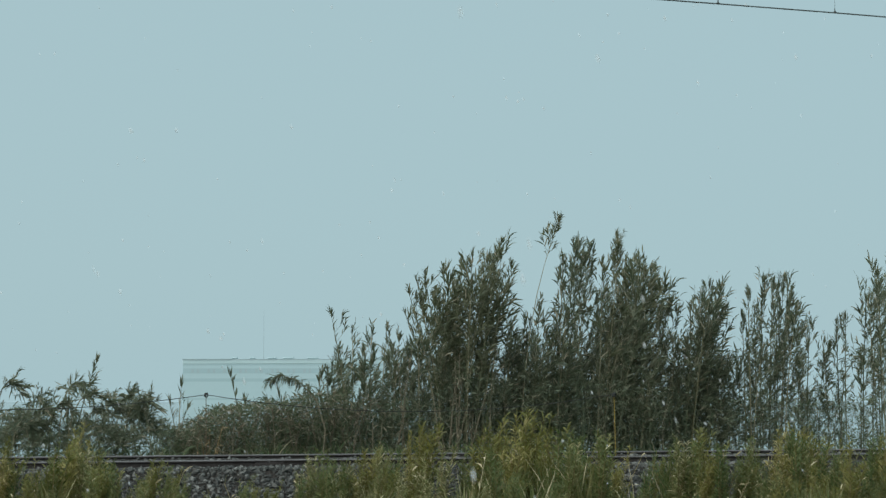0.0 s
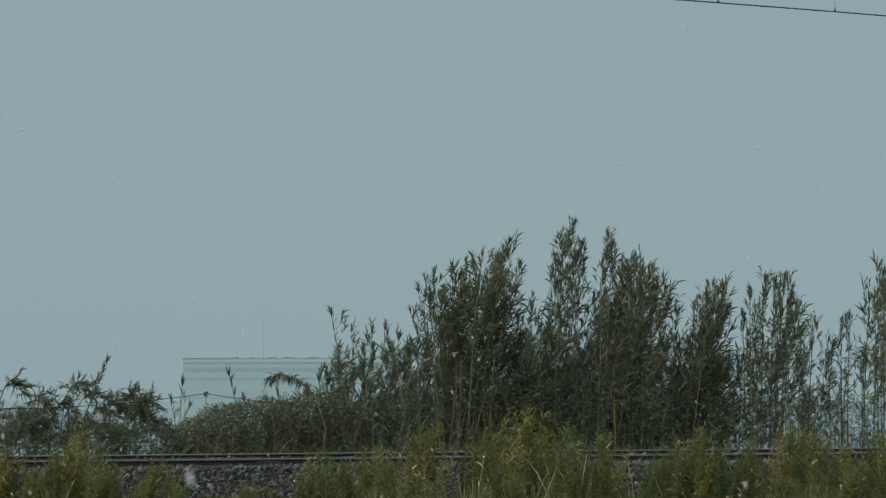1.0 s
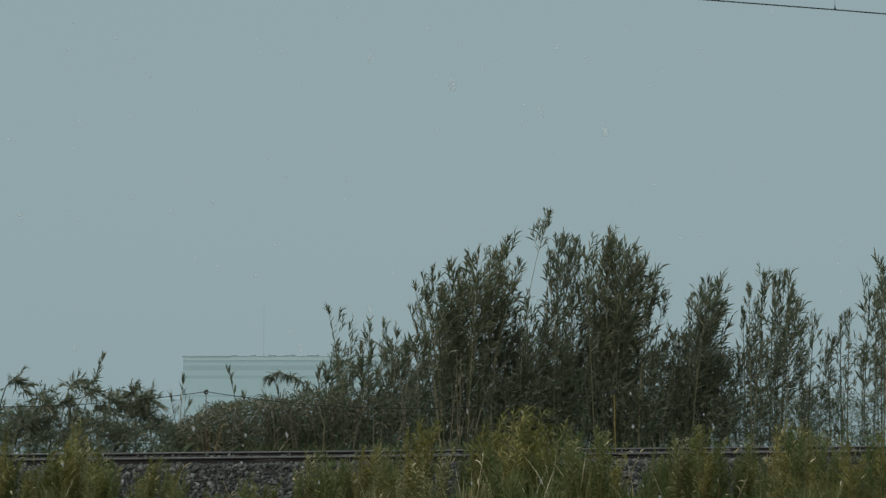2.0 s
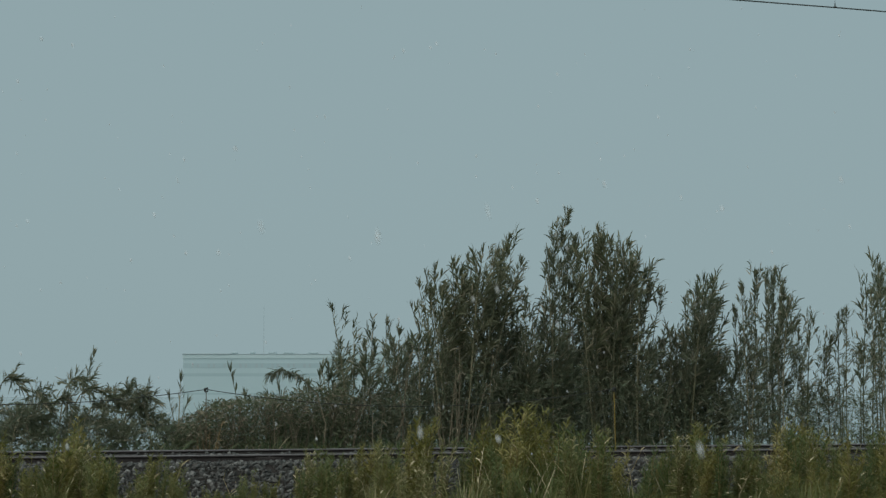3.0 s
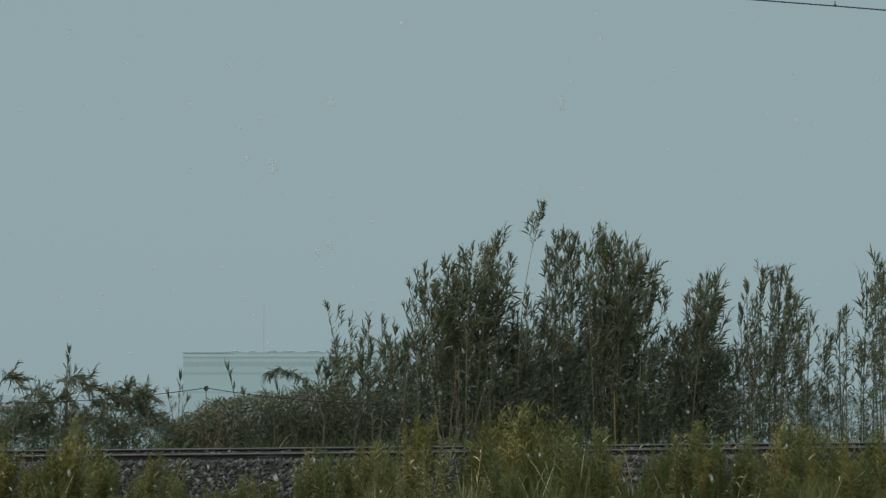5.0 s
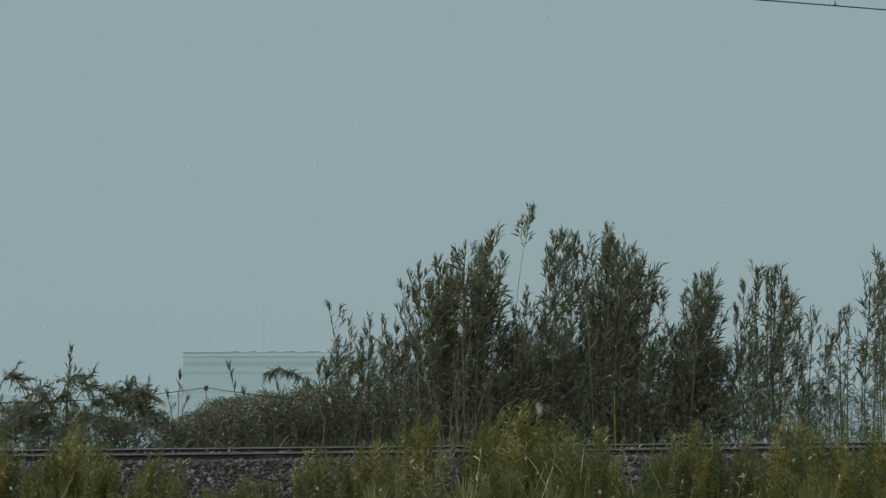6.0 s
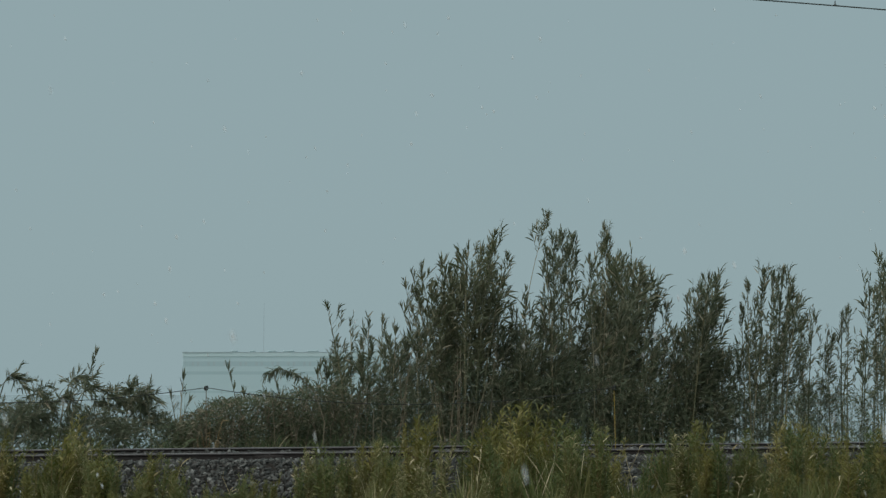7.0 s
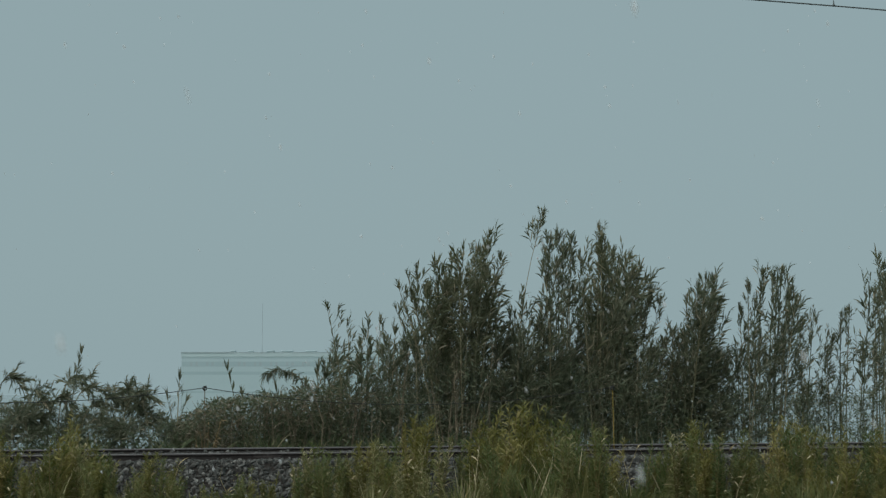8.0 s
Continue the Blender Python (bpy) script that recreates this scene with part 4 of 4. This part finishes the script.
def bramble_stems():
    """Dry brown stems that arch over the mound, one tangle."""
    r = random.Random(36)
    vs, fs = [], []
    for i in range(64):
        s, o = r.uniform(-3.9, -0.7), r.uniform(2.15, 3.0)
        h = float(np.interp(s, (-3.9, -3.2, -1.9, -0.7), (0.45, 0.85, 1.05, 1.2))) + r.uniform(-0.25, 0.12)
        reach, g = r.choice((-1, 1)) * r.uniform(0.15, 0.6), ground_z(o)
        tube(vs, fs, [spot(s + reach * f, o - 0.1 * f, g + (h - g) * math.sin(0.3 + 2.0 * f) * 1.0 - (h - g) * 0.3 * (1 - f)) for f in (0, 0.25, 0.5, 0.75, 1.0)],
             [0.006, 0.0055, 0.005, 0.004, 0.002], 4)
        for k in range(4):
            f = r.uniform(0.3, 1.0)
            spear(vs, fs, spot(s + reach * f, o - 0.1 * f, g + (h - g) * (math.sin(0.3 + 2.0 * f) - 0.3 * (1 - f))),
                  Vector((r.uniform(-1, 1), r.uniform(-1, 0.3), r.uniform(-0.8, 0.6))), r.uniform(0.08, 0.16), 0.018, r.uniform(0.3, 1.4), r.uniform(-1, 1))
    tagged(part_data("bramble_stems", vs, fs, BROWN_STEM), "tangle of dry brown stems over a bramble mound", "dry stems", kind="stuff")


def bank_grass():
    """Green grass that stands behind the far rail."""
    r = random.Random(37)
    vs, fs = [], []
    for i in range(5200):
        s, o = r.gauss(-1.8, 2.6) if i % 3 else r.uniform(-8, 10), 1.95 + 0.75 * r.random()
        if noise.noise((s * 1.7, o, 8)) < r.uniform(-0.4, 0.3):
            continue
        a = r.uniform(0, 6.28)
        spear(vs, fs, spot(s, o, ground_z(o) - 0.03), Vector((math.cos(a) * 0.5 + 0.1, math.sin(a) * 0.5, 1)), r.uniform(0.35, 0.8), r.uniform(0.010, 0.018),
              r.uniform(0.2, 1.3), r.uniform(-1.5, 1.5))
    tagged(part_data("grass", vs, fs, GRASS), "green grass along the back of the track", "grass", kind="stuff")


def bent_reed(foot, bends, leaves, cane, seed, wind, label):
    """A cane that arches over, with leaves hanging from its outer half."""
    r = random.Random(seed)
    root = new("bent_reed")
    root.matrix_world = Matrix.Translation(foot)
    pts = [Vector(p) for p in bends]
    vs, fs = [], []
    tube(vs, fs, pts, [0.012, 0.011, 0.010, 0.008, 0.006, 0.003], 5)
    part_data("cane", vs, fs, cane, root, "dry tan cane")
    vs, fs = [], []
    side = math.copysign(0.2, pts[-1].x)
    for i in range(leaves):
        f = r.uniform(2.4, 5.0)
        k = min(4, int(f))
        blade(vs, fs, pts[k].lerp(pts[k + 1], f - k), Vector((r.uniform(-0.7, 0.7) + side, r.uniform(-0.6, 0.6), r.uniform(-0.9, 0.5))),
              r.uniform(0.12, 0.24), r.uniform(0.016, 0.026), r.uniform(0.6, 1.6), r.uniform(-1, 1))
    tagged(part_data("foliage", vs, fs, REED, root), kind="stuff")
    tagged(root, label, "reed", "giant reeds")
    MOVERS.append((root, root.matrix_world.copy(), wind, 0.8, 0.1, 2.0))


def bent_reeds():
    bent_reed(spot(-1.55, 2.28, -0.36), ((0, 0, 0), (0.05, 0, 0.8), (-0.12, 0, 1.32), (-0.45, -0.1, 1.66), (-0.75, -0.2, 1.75), (-0.98, -0.3, 1.62)), 190,
              DRY_CANE, 77, "flank", "bent giant reed arching over with a hanging tuft")
    bent_reed(spot(9.55, 3.5, -0.46), ((0, 0, 0), (0.03, 0, 1.2), (0.12, 0, 1.95), (0.38, 0, 2.26), (0.68, 0, 2.12), (0.95, 0, 1.72)), 34,
              CANE, 78, "end", "thin giant reed bent over towards its neighbour")


# ---------------------------------------------------------------- weeds before the track
WEEDS_A = [(-7.31, -2.30, 1.23), (-6.63, -3.91, 1.43), (-6.41, -2.91, 1.33), (-6.24, -4.52, 1.18), (-5.42, -3.53, 0.93), (-4.97, -2.53, 0.77), (-4.19, -4.14, 0.74), (-3.05, -3.15, 0.97), (-3.25, -4.75, 1.08), (-2.40, -3.76, 1.05), (-1.89, -2.77, 1.12), (-2.15, -4.37, 1.12), (-1.46, -3.38, 1.42), (-1.31, -2.39, 1.26), (-0.72, -4.00, 1.53), (-0.25, -3.00, 1.41), (-0.41, -4.61, 1.54), (0.09, -3.62, 1.61)]
WEEDS_B = [(0.62, -2.62, 1.52), (0.18, -4.23, 1.39), (1.01, -3.24, 1.20), (0.66, -4.84, 1.19), (2.52, -3.85, 1.20), (3.24, -2.86, 1.31), (2.71, -4.46, 1.13), (3.77, -3.47, 1.17), (4.47, -2.48, 1.02), (4.05, -4.08, 1.30), (4.76, -3.09, 1.37), (4.06, -4.70, 1.17), (5.16, -3.70, 0.83), (6.51, -2.71, 1.11), (5.75, -4.32, 1.29), (-3.62, -3.32, 0.60), (0.25, -2.33, 1.36), (2.63, -3.94, 1.12)]
WEEDS_C = [(-6.58, -2.30, 1.14), (-6.41, -3.91, 1.12), (-6.15, -2.91, 0.91), (-6.13, -4.52, 0.97), (-6.54, -3.53, 1.02), (-7.22, -2.53, 0.99), (-7.17, -4.14, 0.95), (-5.46, -3.15, 0.80), (-5.44, -4.75, 0.88), (-4.98, -3.76, 0.58), (-5.57, -2.77, 0.49), (-4.32, -4.37, 0.56), (-3.92, -3.38, 0.52), (-3.51, -2.39, 0.35), (-3.36, -4.00, 0.83), (-2.95, -3.00, 0.76), (-3.09, -4.61, 0.94), (-2.59, -3.62, 0.86), (2.12, -2.62, 0.22), (1.89, -4.23, 0.33), (5.47, -3.24, 0.68), (4.85, -4.84, 0.87), (4.83, -3.85, 0.79), (-6.85, -2.86, 0.84)]
WEED_LINE = [(-7.74, 1.14), (-7.45, 1.10), (-6.99, 0.94), (-6.54, 1.25), (-6.07, 0.94), (-5.80, 0.54), (-5.60, 0.54), (-5.37, 0.73), (-5.05, 0.65), (-4.81, 0.29), (-4.33, 0.28), (-4.09, 0.52), (-3.68, 0.27), (-3.39, 0.51), (-3.03, 0.97), (-2.61, 0.90), (-2.19, 1.09), (-1.50, 1.30), (-0.98, 1.05), (-0.54, 1.42), (0.08, 1.50), (0.53, 1.21), (0.89, 1.12), (1.21, 1.08), (1.39, 0.44), (1.89, 0.24), (2.36, 0.38), (2.55, 0.94), (2.89, 1.24), (3.31, 0.93), (3.70, 1.10), (3.99, 1.01), (4.44, 1.32), (4.77, 0.92), (5.27, 0.78), (5.77, 0.95), (6.27, 1.22), (6.80, 1.26)]


def weed_variant(seed, tone):
    """A bushy weed 1 m high: many stems set all round with small narrow leaves, fullest near the top."""
    r = random.Random(seed)
    root = new("tall_weed")
    sv, sf, vs, fs = [], [], [], []
    for k in range(r.randint(7, 10)):
        a, tilt = r.uniform(0, 6.28), r.uniform(0.02, 0.22)
        ln = (math.cos(a) * tilt + 0.05, math.sin(a) * tilt)
        h = r.uniform(0.6, 1.0) if k else 1.0
        tube(sv, sf, [stalk_point(h, f, ln, 1.3) for f in (0, 0.5, 1.0)], [0.005, 0.004, 0.002], 4)
        n = 58
        for i in range(n):
            f = 0.10 + 0.90 * ((i + r.random()) / n) ** 0.8
            b = r.uniform(0, 6.28)
            up = 0.3 + 1.2 * f + r.uniform(-0.3, 0.4)
            spear(vs, fs, stalk_point(h, f, ln, 1.3), Vector((math.cos(b), math.sin(b), up)), r.uniform(0.07, 0.18) * (1.15 - 0.45 * f),
                  r.uniform(0.009, 0.016), r.uniform(0.0, 1.4), r.uniform(-1.4, 1.4))
    tagged(part_data("stem", sv, sf, STEM, root), kind="stuff")
    dv, df = [], []
    for i in range(5):
        a = r.uniform(0, 6.28)
        spear(dv, df, Vector((r.uniform(-0.14, 0.14), r.uniform(-0.14, 0.14), r.uniform(0.2, 0.85))), Vector((math.cos(a), math.sin(a), r.uniform(0.3, 1.6))),
              r.uniform(0.07, 0.15), r.uniform(0.012, 0.02), r.uniform(0.2, 1.0), r.uniform(-1.2, 1.2))
    tagged(part_data("dry_leaf", dv, df, STRAW, root), "pale dead leaves", kind="stuff")
    tagged(part_data("foliage", vs, fs, tone, root), kind="stuff")
    return tagged(root, "bushy golden-green weed with narrow leaves" if tone is WEED_GOLD else "bushy dark olive-green weed with narrow leaves", "weed", "roadside weeds")


def grass_tuft_variant(seed):
    r = random.Random(seed)
    root = new("grass_tuft")
    vs, fs = [], []
    for i in range(70):
        a = r.uniform(0, 6.28)
        spear(vs, fs, Vector((r.uniform(-0.1, 0.1), r.uniform(-0.1, 0.1), 0)), Vector((math.cos(a) * 0.28 + 0.05, math.sin(a) * 0.28, 1.0)),
              r.uniform(0.45, 0.95), r.uniform(0.009, 0.015), r.uniform(0.0, 0.45), r.uniform(-1.5, 1.5))
    tagged(part_data("grass_blade", vs, fs, WEED, root), kind="stuff")
    vs, fs = [], []
    for i in range(5):
        a = r.uniform(0, 6.28)
        spear(vs, fs, Vector((r.uniform(-0.1, 0.1), r.uniform(-0.1, 0.1), 0)), Vector((math.cos(a) * 0.45, math.sin(a) * 0.4, 1.0)),
              r.uniform(0.5, 1.0), r.uniform(0.010, 0.016), r.uniform(0.0, 0.6), r.uniform(-1.5, 1.5))
    tagged(part_data("dry_blade", vs, fs, STRAW, root), "pale straw blades", kind="stuff")
    return tagged(root, "tuft of yellow-green grass with dry straw blades", "grass tuft", "grass tufts")


def weeds():
    r = random.Random(9)
    kinds = [weed_variant(200 + i, WEED if i < 4 else WEED_GOLD) for i in range(7)]
    tufts = [grass_tuft_variant(300 + i) for i in range(4)]
    used = set()

    def put(pool, s, o, h):
        i = r.randrange(len(pool))
        m = Matrix.Translation(spot(s, o, ground_z(o) - 0.02)) @ Matrix.Rotation(r.uniform(-0.9, 0.9), 4, "Z")
        k = copy_thing(pool[i], m) if pool[i].name in used else pool[i]
        used.add(pool[i].name)
        k.matrix_world = m @ Matrix.Scale(max(0.3, h), 4)
        MOVERS.append((k, m, "weeds", r.uniform(0.7, 1.3), r.uniform(-0.2, 0.2) + 0.02 * s, r.random() * 6.28))

    for s, o, h in WEEDS_A + WEEDS_B + WEEDS_C:
        pool = kinds[4:] if h > 1.22 or r.random() < 0.18 else kinds[:4]
        put(pool, s, o, h)
        for k in range(1 + (len(MOVERS) % 2)):
            put(pool, s + r.uniform(-0.2, 0.2), o + r.uniform(-0.5, 0.3), h * r.uniform(0.7, 0.93))
    xs, zs = [p[0] for p in WEED_LINE], [p[1] for p in WEED_LINE]
    piles = [[] for k in range(8)]
    for i in range(340):
        s, o = r.uniform(-7.0, 8.2), r.uniform(-7.0, -2.0)
        h = float(np.interp(s * (30.0 - 3.6) / (30.0 + o), xs, zs))
        h = h - 0.02 - r.uniform(0.0, 0.6) * min(1.0, h)
        if h > 0.22:
            if i < 110:
                put(tufts if r.random() < 0.3 else kinds[:4] if r.random() < 0.75 else kinds[4:], s, o, h)
            else:
                m = Matrix.Translation(spot(s, o, ground_z(o) - 0.02)) @ Matrix.Rotation(r.uniform(-0.9, 0.9), 4, "Z") @ Matrix.Scale(max(0.3, h), 4)
                piles[min(7, int((s + 7.0) / 1.9))].append((r.choice((0, 1, 2, 3, 0, 1, 2, 3, 4, 5, 6)) if r.random() < 0.75 else r.randrange(7, 11), m))
    for k, pile in enumerate(piles):
        joined("weed_bed", kinds + tufts, pile, spot(-6.05 + 1.9 * k, -4.5, ground_z(-4.5)), "bed of yellow-green weeds and straw below the ballast", "weeds", "weeds", 0.7)
    discard([k for k in kinds + tufts if k.name not in used])


def low_grass():
    """Short grass and litter under the weeds."""
    r = random.Random(12)
    vs, fs = [], []
    for i in range(9000):
        s, o = r.uniform(-8.5, 9.5), -1.75 - 6.5 * r.random() ** 1.3
        a = r.uniform(0, 6.28)
        spear(vs, fs, spot(s, o, ground_z(o) - 0.02), Vector((math.cos(a) * 0.5, math.sin(a) * 0.5, 1)), r.uniform(0.15, 0.42), r.uniform(0.01, 0.02),
              r.uniform(0.1, 1.2), r.uniform(-1.5, 1.5))
    tagged(part_data("grass", vs, fs, WEED), "short olive grass on the bank's foot", "grass", kind="stuff")


# ---------------------------------------------------------------- falling sleet
SNOWFALL = []


def snowfall(near, far, count, size, speed, drift, seed, material, shells=(1.0,), round_=1):
    """A tall slab of falling flakes that sinks and drifts as one."""
    r = random.Random(seed)
    ball = bmesh.new()
    bmesh.ops.create_icosphere(ball, subdivisions=round_, radius=1.0)
    bv, bf = [v.co.copy() for v in ball.verts], [tuple(v.index for v in f.verts) for f in ball.faces]
    ball.free()
    vs, fs = [], []
    tall = speed * 8.0 + 12.0
    wide = far * 0.36
    for i in range(count):
        c = Vector((r.uniform(-wide - max(0, drift) * 8, wide - min(0, drift) * 8), r.uniform(near, far), r.uniform(-3.0, tall)))
        k = r.uniform(0.4, 1.0) * size
        sx, sz = r.uniform(0.7, 1.1), r.uniform(0.8, 1.4)
        uneven = [r.uniform(0.85, 1.15) for v in bv]
        for shell in shells:
            a = len(vs)
            vs += [c + Vector((v.x * sx, v.y, v.z * sz)) * k * u * shell for v, u in zip(bv, uneven)]
            fs += [tuple(a + q for q in f) for f in bf]
    ob = tagged(part_data("sleet_flakes", vs, fs, material), "white wet snowflakes falling through the air", "snow", kind="stuff")
    ob.data.polygons.foreach_set("use_smooth", [True] * len(fs))
    SNOWFALL.append((ob, speed, drift))


# ---------------------------------------------------------------- what moves
# How far the wind pushes the tops downwind, in metres, clump by clump: cane height, then seconds and metres.
WINDS = {
    "plume": (4.3, ((0, 0.15), (0.3, 0.13), (0.5, 0.27), (0.7, 0.35), (0.9, 0.38), (1.1, 0.36), (1.3, 0.11), (1.5, 0.08), (1.7, -0.05),
                    (2.2, 0.02), (2.5, 0.2), (2.8, 0.32), (3.0, 0.27), (3.2, 0.11), (3.4, -0.12), (3.6, -0.17), (3.8, -0.12), (4.0, 0.05),
                    (4.2, 0.17), (4.4, 0.11), (4.6, 0.0), (5.2, -0.2), (5.8, -0.35), (6.1, -0.22), (6.4, -0.18), (6.7, -0.04), (7.3, 0.0),
                    (8, -0.06))),
    "west": (4.0, ((0, 0.0), (0.4, 0.1), (0.8, 0.2), (1.2, 0.13), (1.5, 0.09), (2.2, 0.14), (2.8, 0.2), (3.5, 0.14), (4, 0.06), (4.6, 0.05),
                   (5.2, -0.05), (5.8, -0.13), (6.4, -0.24), (6.8, -0.13), (7.0, -0.08), (7.4, -0.15), (8, -0.18))),
    "mid": (4.0, ((0, 0.3), (0.5, 0.18), (1.0, 0.1), (1.7, 0.02), (2.8, 0.0), (3.1, -0.05), (3.5, 0.06), (4.2, -0.05), (4.6, 0.0), (5.8, -0.04),
                  (6.2, 0.0), (7.0, -0.05), (7.4, 0.0), (8, -0.08))),
    "east": (3.9, ((0, 0.4), (0.4, 0.5), (0.8, 0.5), (1.2, 0.3), (1.5, 0.18), (1.7, 0.05), (2.2, -0.1), (2.8, -0.2), (3.5, -0.22), (3.8, -0.1),
                   (4.0, -0.02), (4.4, 0.02), (4.6, 0.0), (5.2, -0.05), (5.8, -0.03), (6.4, -0.06), (7.0, 0.15), (7.3, 0.1), (7.6, 0.0), (8, -0.05))),
    "far": (3.6, ((0, 0.0), (1.0, 0.02), (1.5, 0.05), (2.2, 0.0), (2.8, -0.1), (3.2, -0.22), (3.5, -0.27), (3.9, -0.1), (4.2, 0.0), (4.5, 0.0),
                  (5.2, -0.05), (5.8, -0.12), (6.5, -0.13), (6.8, -0.02), (7, 0.0), (7.5, -0.02), (8, 0.02))),
    "end": (3.4, ((0, -0.1), (0.5, -0.02), (1.0, 0.0), (1.7, 0.02), (2.8, -0.05), (3.5, -0.12), (4.5, -0.08), (5.8, -0.02), (6.5, -0.02), (7, 0.0),
                  (8, 0.02))),
    "flank": (2.6, ((0, 0.06), (0.6, 0.02), (1.2, 0.05), (1.7, 0.0), (2.8, 0.06), (3.5, 0.08), (4.0, 0.02), (4.5, -0.02), (5.8, 0.02), (6.5, -0.02),
                    (7.0, 0.0), (7.5, 0.03), (8, 0.0))),
    "low": (1.6, ((0, -0.03), (0.5, 0.05), (1.0, 0.0), (1.5, 0.06), (2.2, 0.0), (3.0, -0.04), (3.5, -0.05), (4.0, 0.03), (4.5, -0.06), (5.8, -0.05),
                  (6.5, -0.06), (7.0, 0.0), (7.5, -0.04), (8, -0.03))),
    "sprig": (1.7, ((0, 0.12), (0.5, 0.2), (1.0, 0.27), (1.5, 0.34), (2.2, 0.2), (2.8, 0.1), (3.5, 0.0), (4.0, -0.2), (4.5, -0.36), (5.2, -0.33),
                    (5.8, -0.3), (6.5, -0.26), (6.8, 0.0), (7, 0.12), (7.5, 0.0), (8, -0.1))),
    "weeds": (1.3, ((0, 0.04), (0.4, 0.07), (0.8, 0.02), (1.2, 0.06), (1.6, -0.02), (2.2, 0.03), (2.8, 0.05), (3.2, 0.0), (3.6, -0.05), (4.0, 0.02),
                    (4.4, 0.05), (4.8, -0.02), (5.4, 0.02), (5.8, -0.04), (6.3, 0.02), (6.8, -0.03), (7.3, 0.03), (8, -0.02))),
}


WINDS["east_body"] = WINDS["east"]
WINDS["spire"] = (4.4, ((0, 0.35), (0.4, 0.2), (0.8, 0.16), (1.2, 0.25), (1.6, 0.28), (2.8, 0.05), (3.2, 0.0), (4.0, 0.0), (4.8, 0.06), (5.8, 0.12),
                        (6.2, 0.26), (6.6, 0.22), (7.0, 0.14), (7.4, 0.15), (8, 0.06)))
WINDS["dark"] = (3.6, ((0, 0.35), (0.8, 0.42), (1.6, 0.43), (2.2, 0.3), (2.8, 0.22), (3.2, 0.26), (3.6, 0.05), (4.0, 0.13), (4.4, 0.31), (5.2, 0.28),
                       (5.8, 0.25), (6.2, 0.18), (6.6, 0.29), (7.0, 0.32), (7.4, 0.24), (8, 0.3)))
# How far gusts push the tops away from the track, seconds and metres: a bowed cane stands lower.
GUSTS = {
    "plume": ((0, 0.55), (0.8, 0.75), (1.5, 0.6), (2.8, 0.5), (3.3, 0.25), (3.7, 0.1), (4.5, 0.1), (5.2, 0.35), (5.8, 0.55), (7.0, 0.85), (8, 0.75)),
    "east": ((0, 0.95), (0.8, 1.35), (1.2, 0.9), (1.6, 0.4), (2.8, 0.1), (3.3, 0.0), (4.5, 0.2), (5.8, 0.6), (6.4, 0.7), (7.0, 1.35), (8, 1.0)),
}


def motions():
    """Wind in the reeds and weeds, and the falling sleet."""
    steps = [0.25 * i for i in range(33)]
    for thing, m, wind, give, lag, ph in MOVERS:
        tall, table = WINDS[wind]
        ts, xs = [p[0] for p in table], [p[1] for p in table]
        gust = GUSTS.get(wind, ((0, 0.0), (8, 0.0)))
        gs, ys = [p[0] for p in gust], [p[1] for p in gust]
        shiver = 0.010 * tall ** 0.6
        rows = []
        for t in steps:
            x = float(np.interp(t - lag, ts, xs)) * give + shiver * (math.sin(6.1 * t + ph) + 0.6 * math.sin(9.7 * t + 2 * ph))
            y = shiver * math.sin(4.3 * t + 1.7 * ph) + float(np.interp(t - lag, gs, ys)) * give
            turn = Matrix.Rotation(x / tall, 4, "Y") @ Matrix.Rotation(-y / tall, 4, "X")
            rows.append((t, Matrix.Translation(m.translation) @ turn @ m.to_3x3().to_4x4()))
        walk(thing, rows)
    for ob, speed, drift in SNOWFALL:
        walk(ob, [(t, Matrix.Translation((drift * t, 0, -speed * t))) for t in (0.0, 2.0, 4.0, 6.0, 8.0)])


# ---------------------------------------------------------------- build
ground()
hall()
track()
fence()
overhead_line()
reeds()
undergrowth()
bramble_stems()
bank_grass()
bent_reeds()
weeds()
low_grass()
dry_stalks()
snowfall(3.2, 7.0, 380, 0.020, 2.2, 0.5, 51, SNOW_NEAR, (1.0, 0.78, 0.54), 2)
snowfall(7.0, 16.0, 900, 0.017, 1.8, 0.6, 52, SNOW)
snowfall(16.0, 29.0, 1600, 0.019, 1.6, 0.6, 53, SNOW)
ballast()
motions()
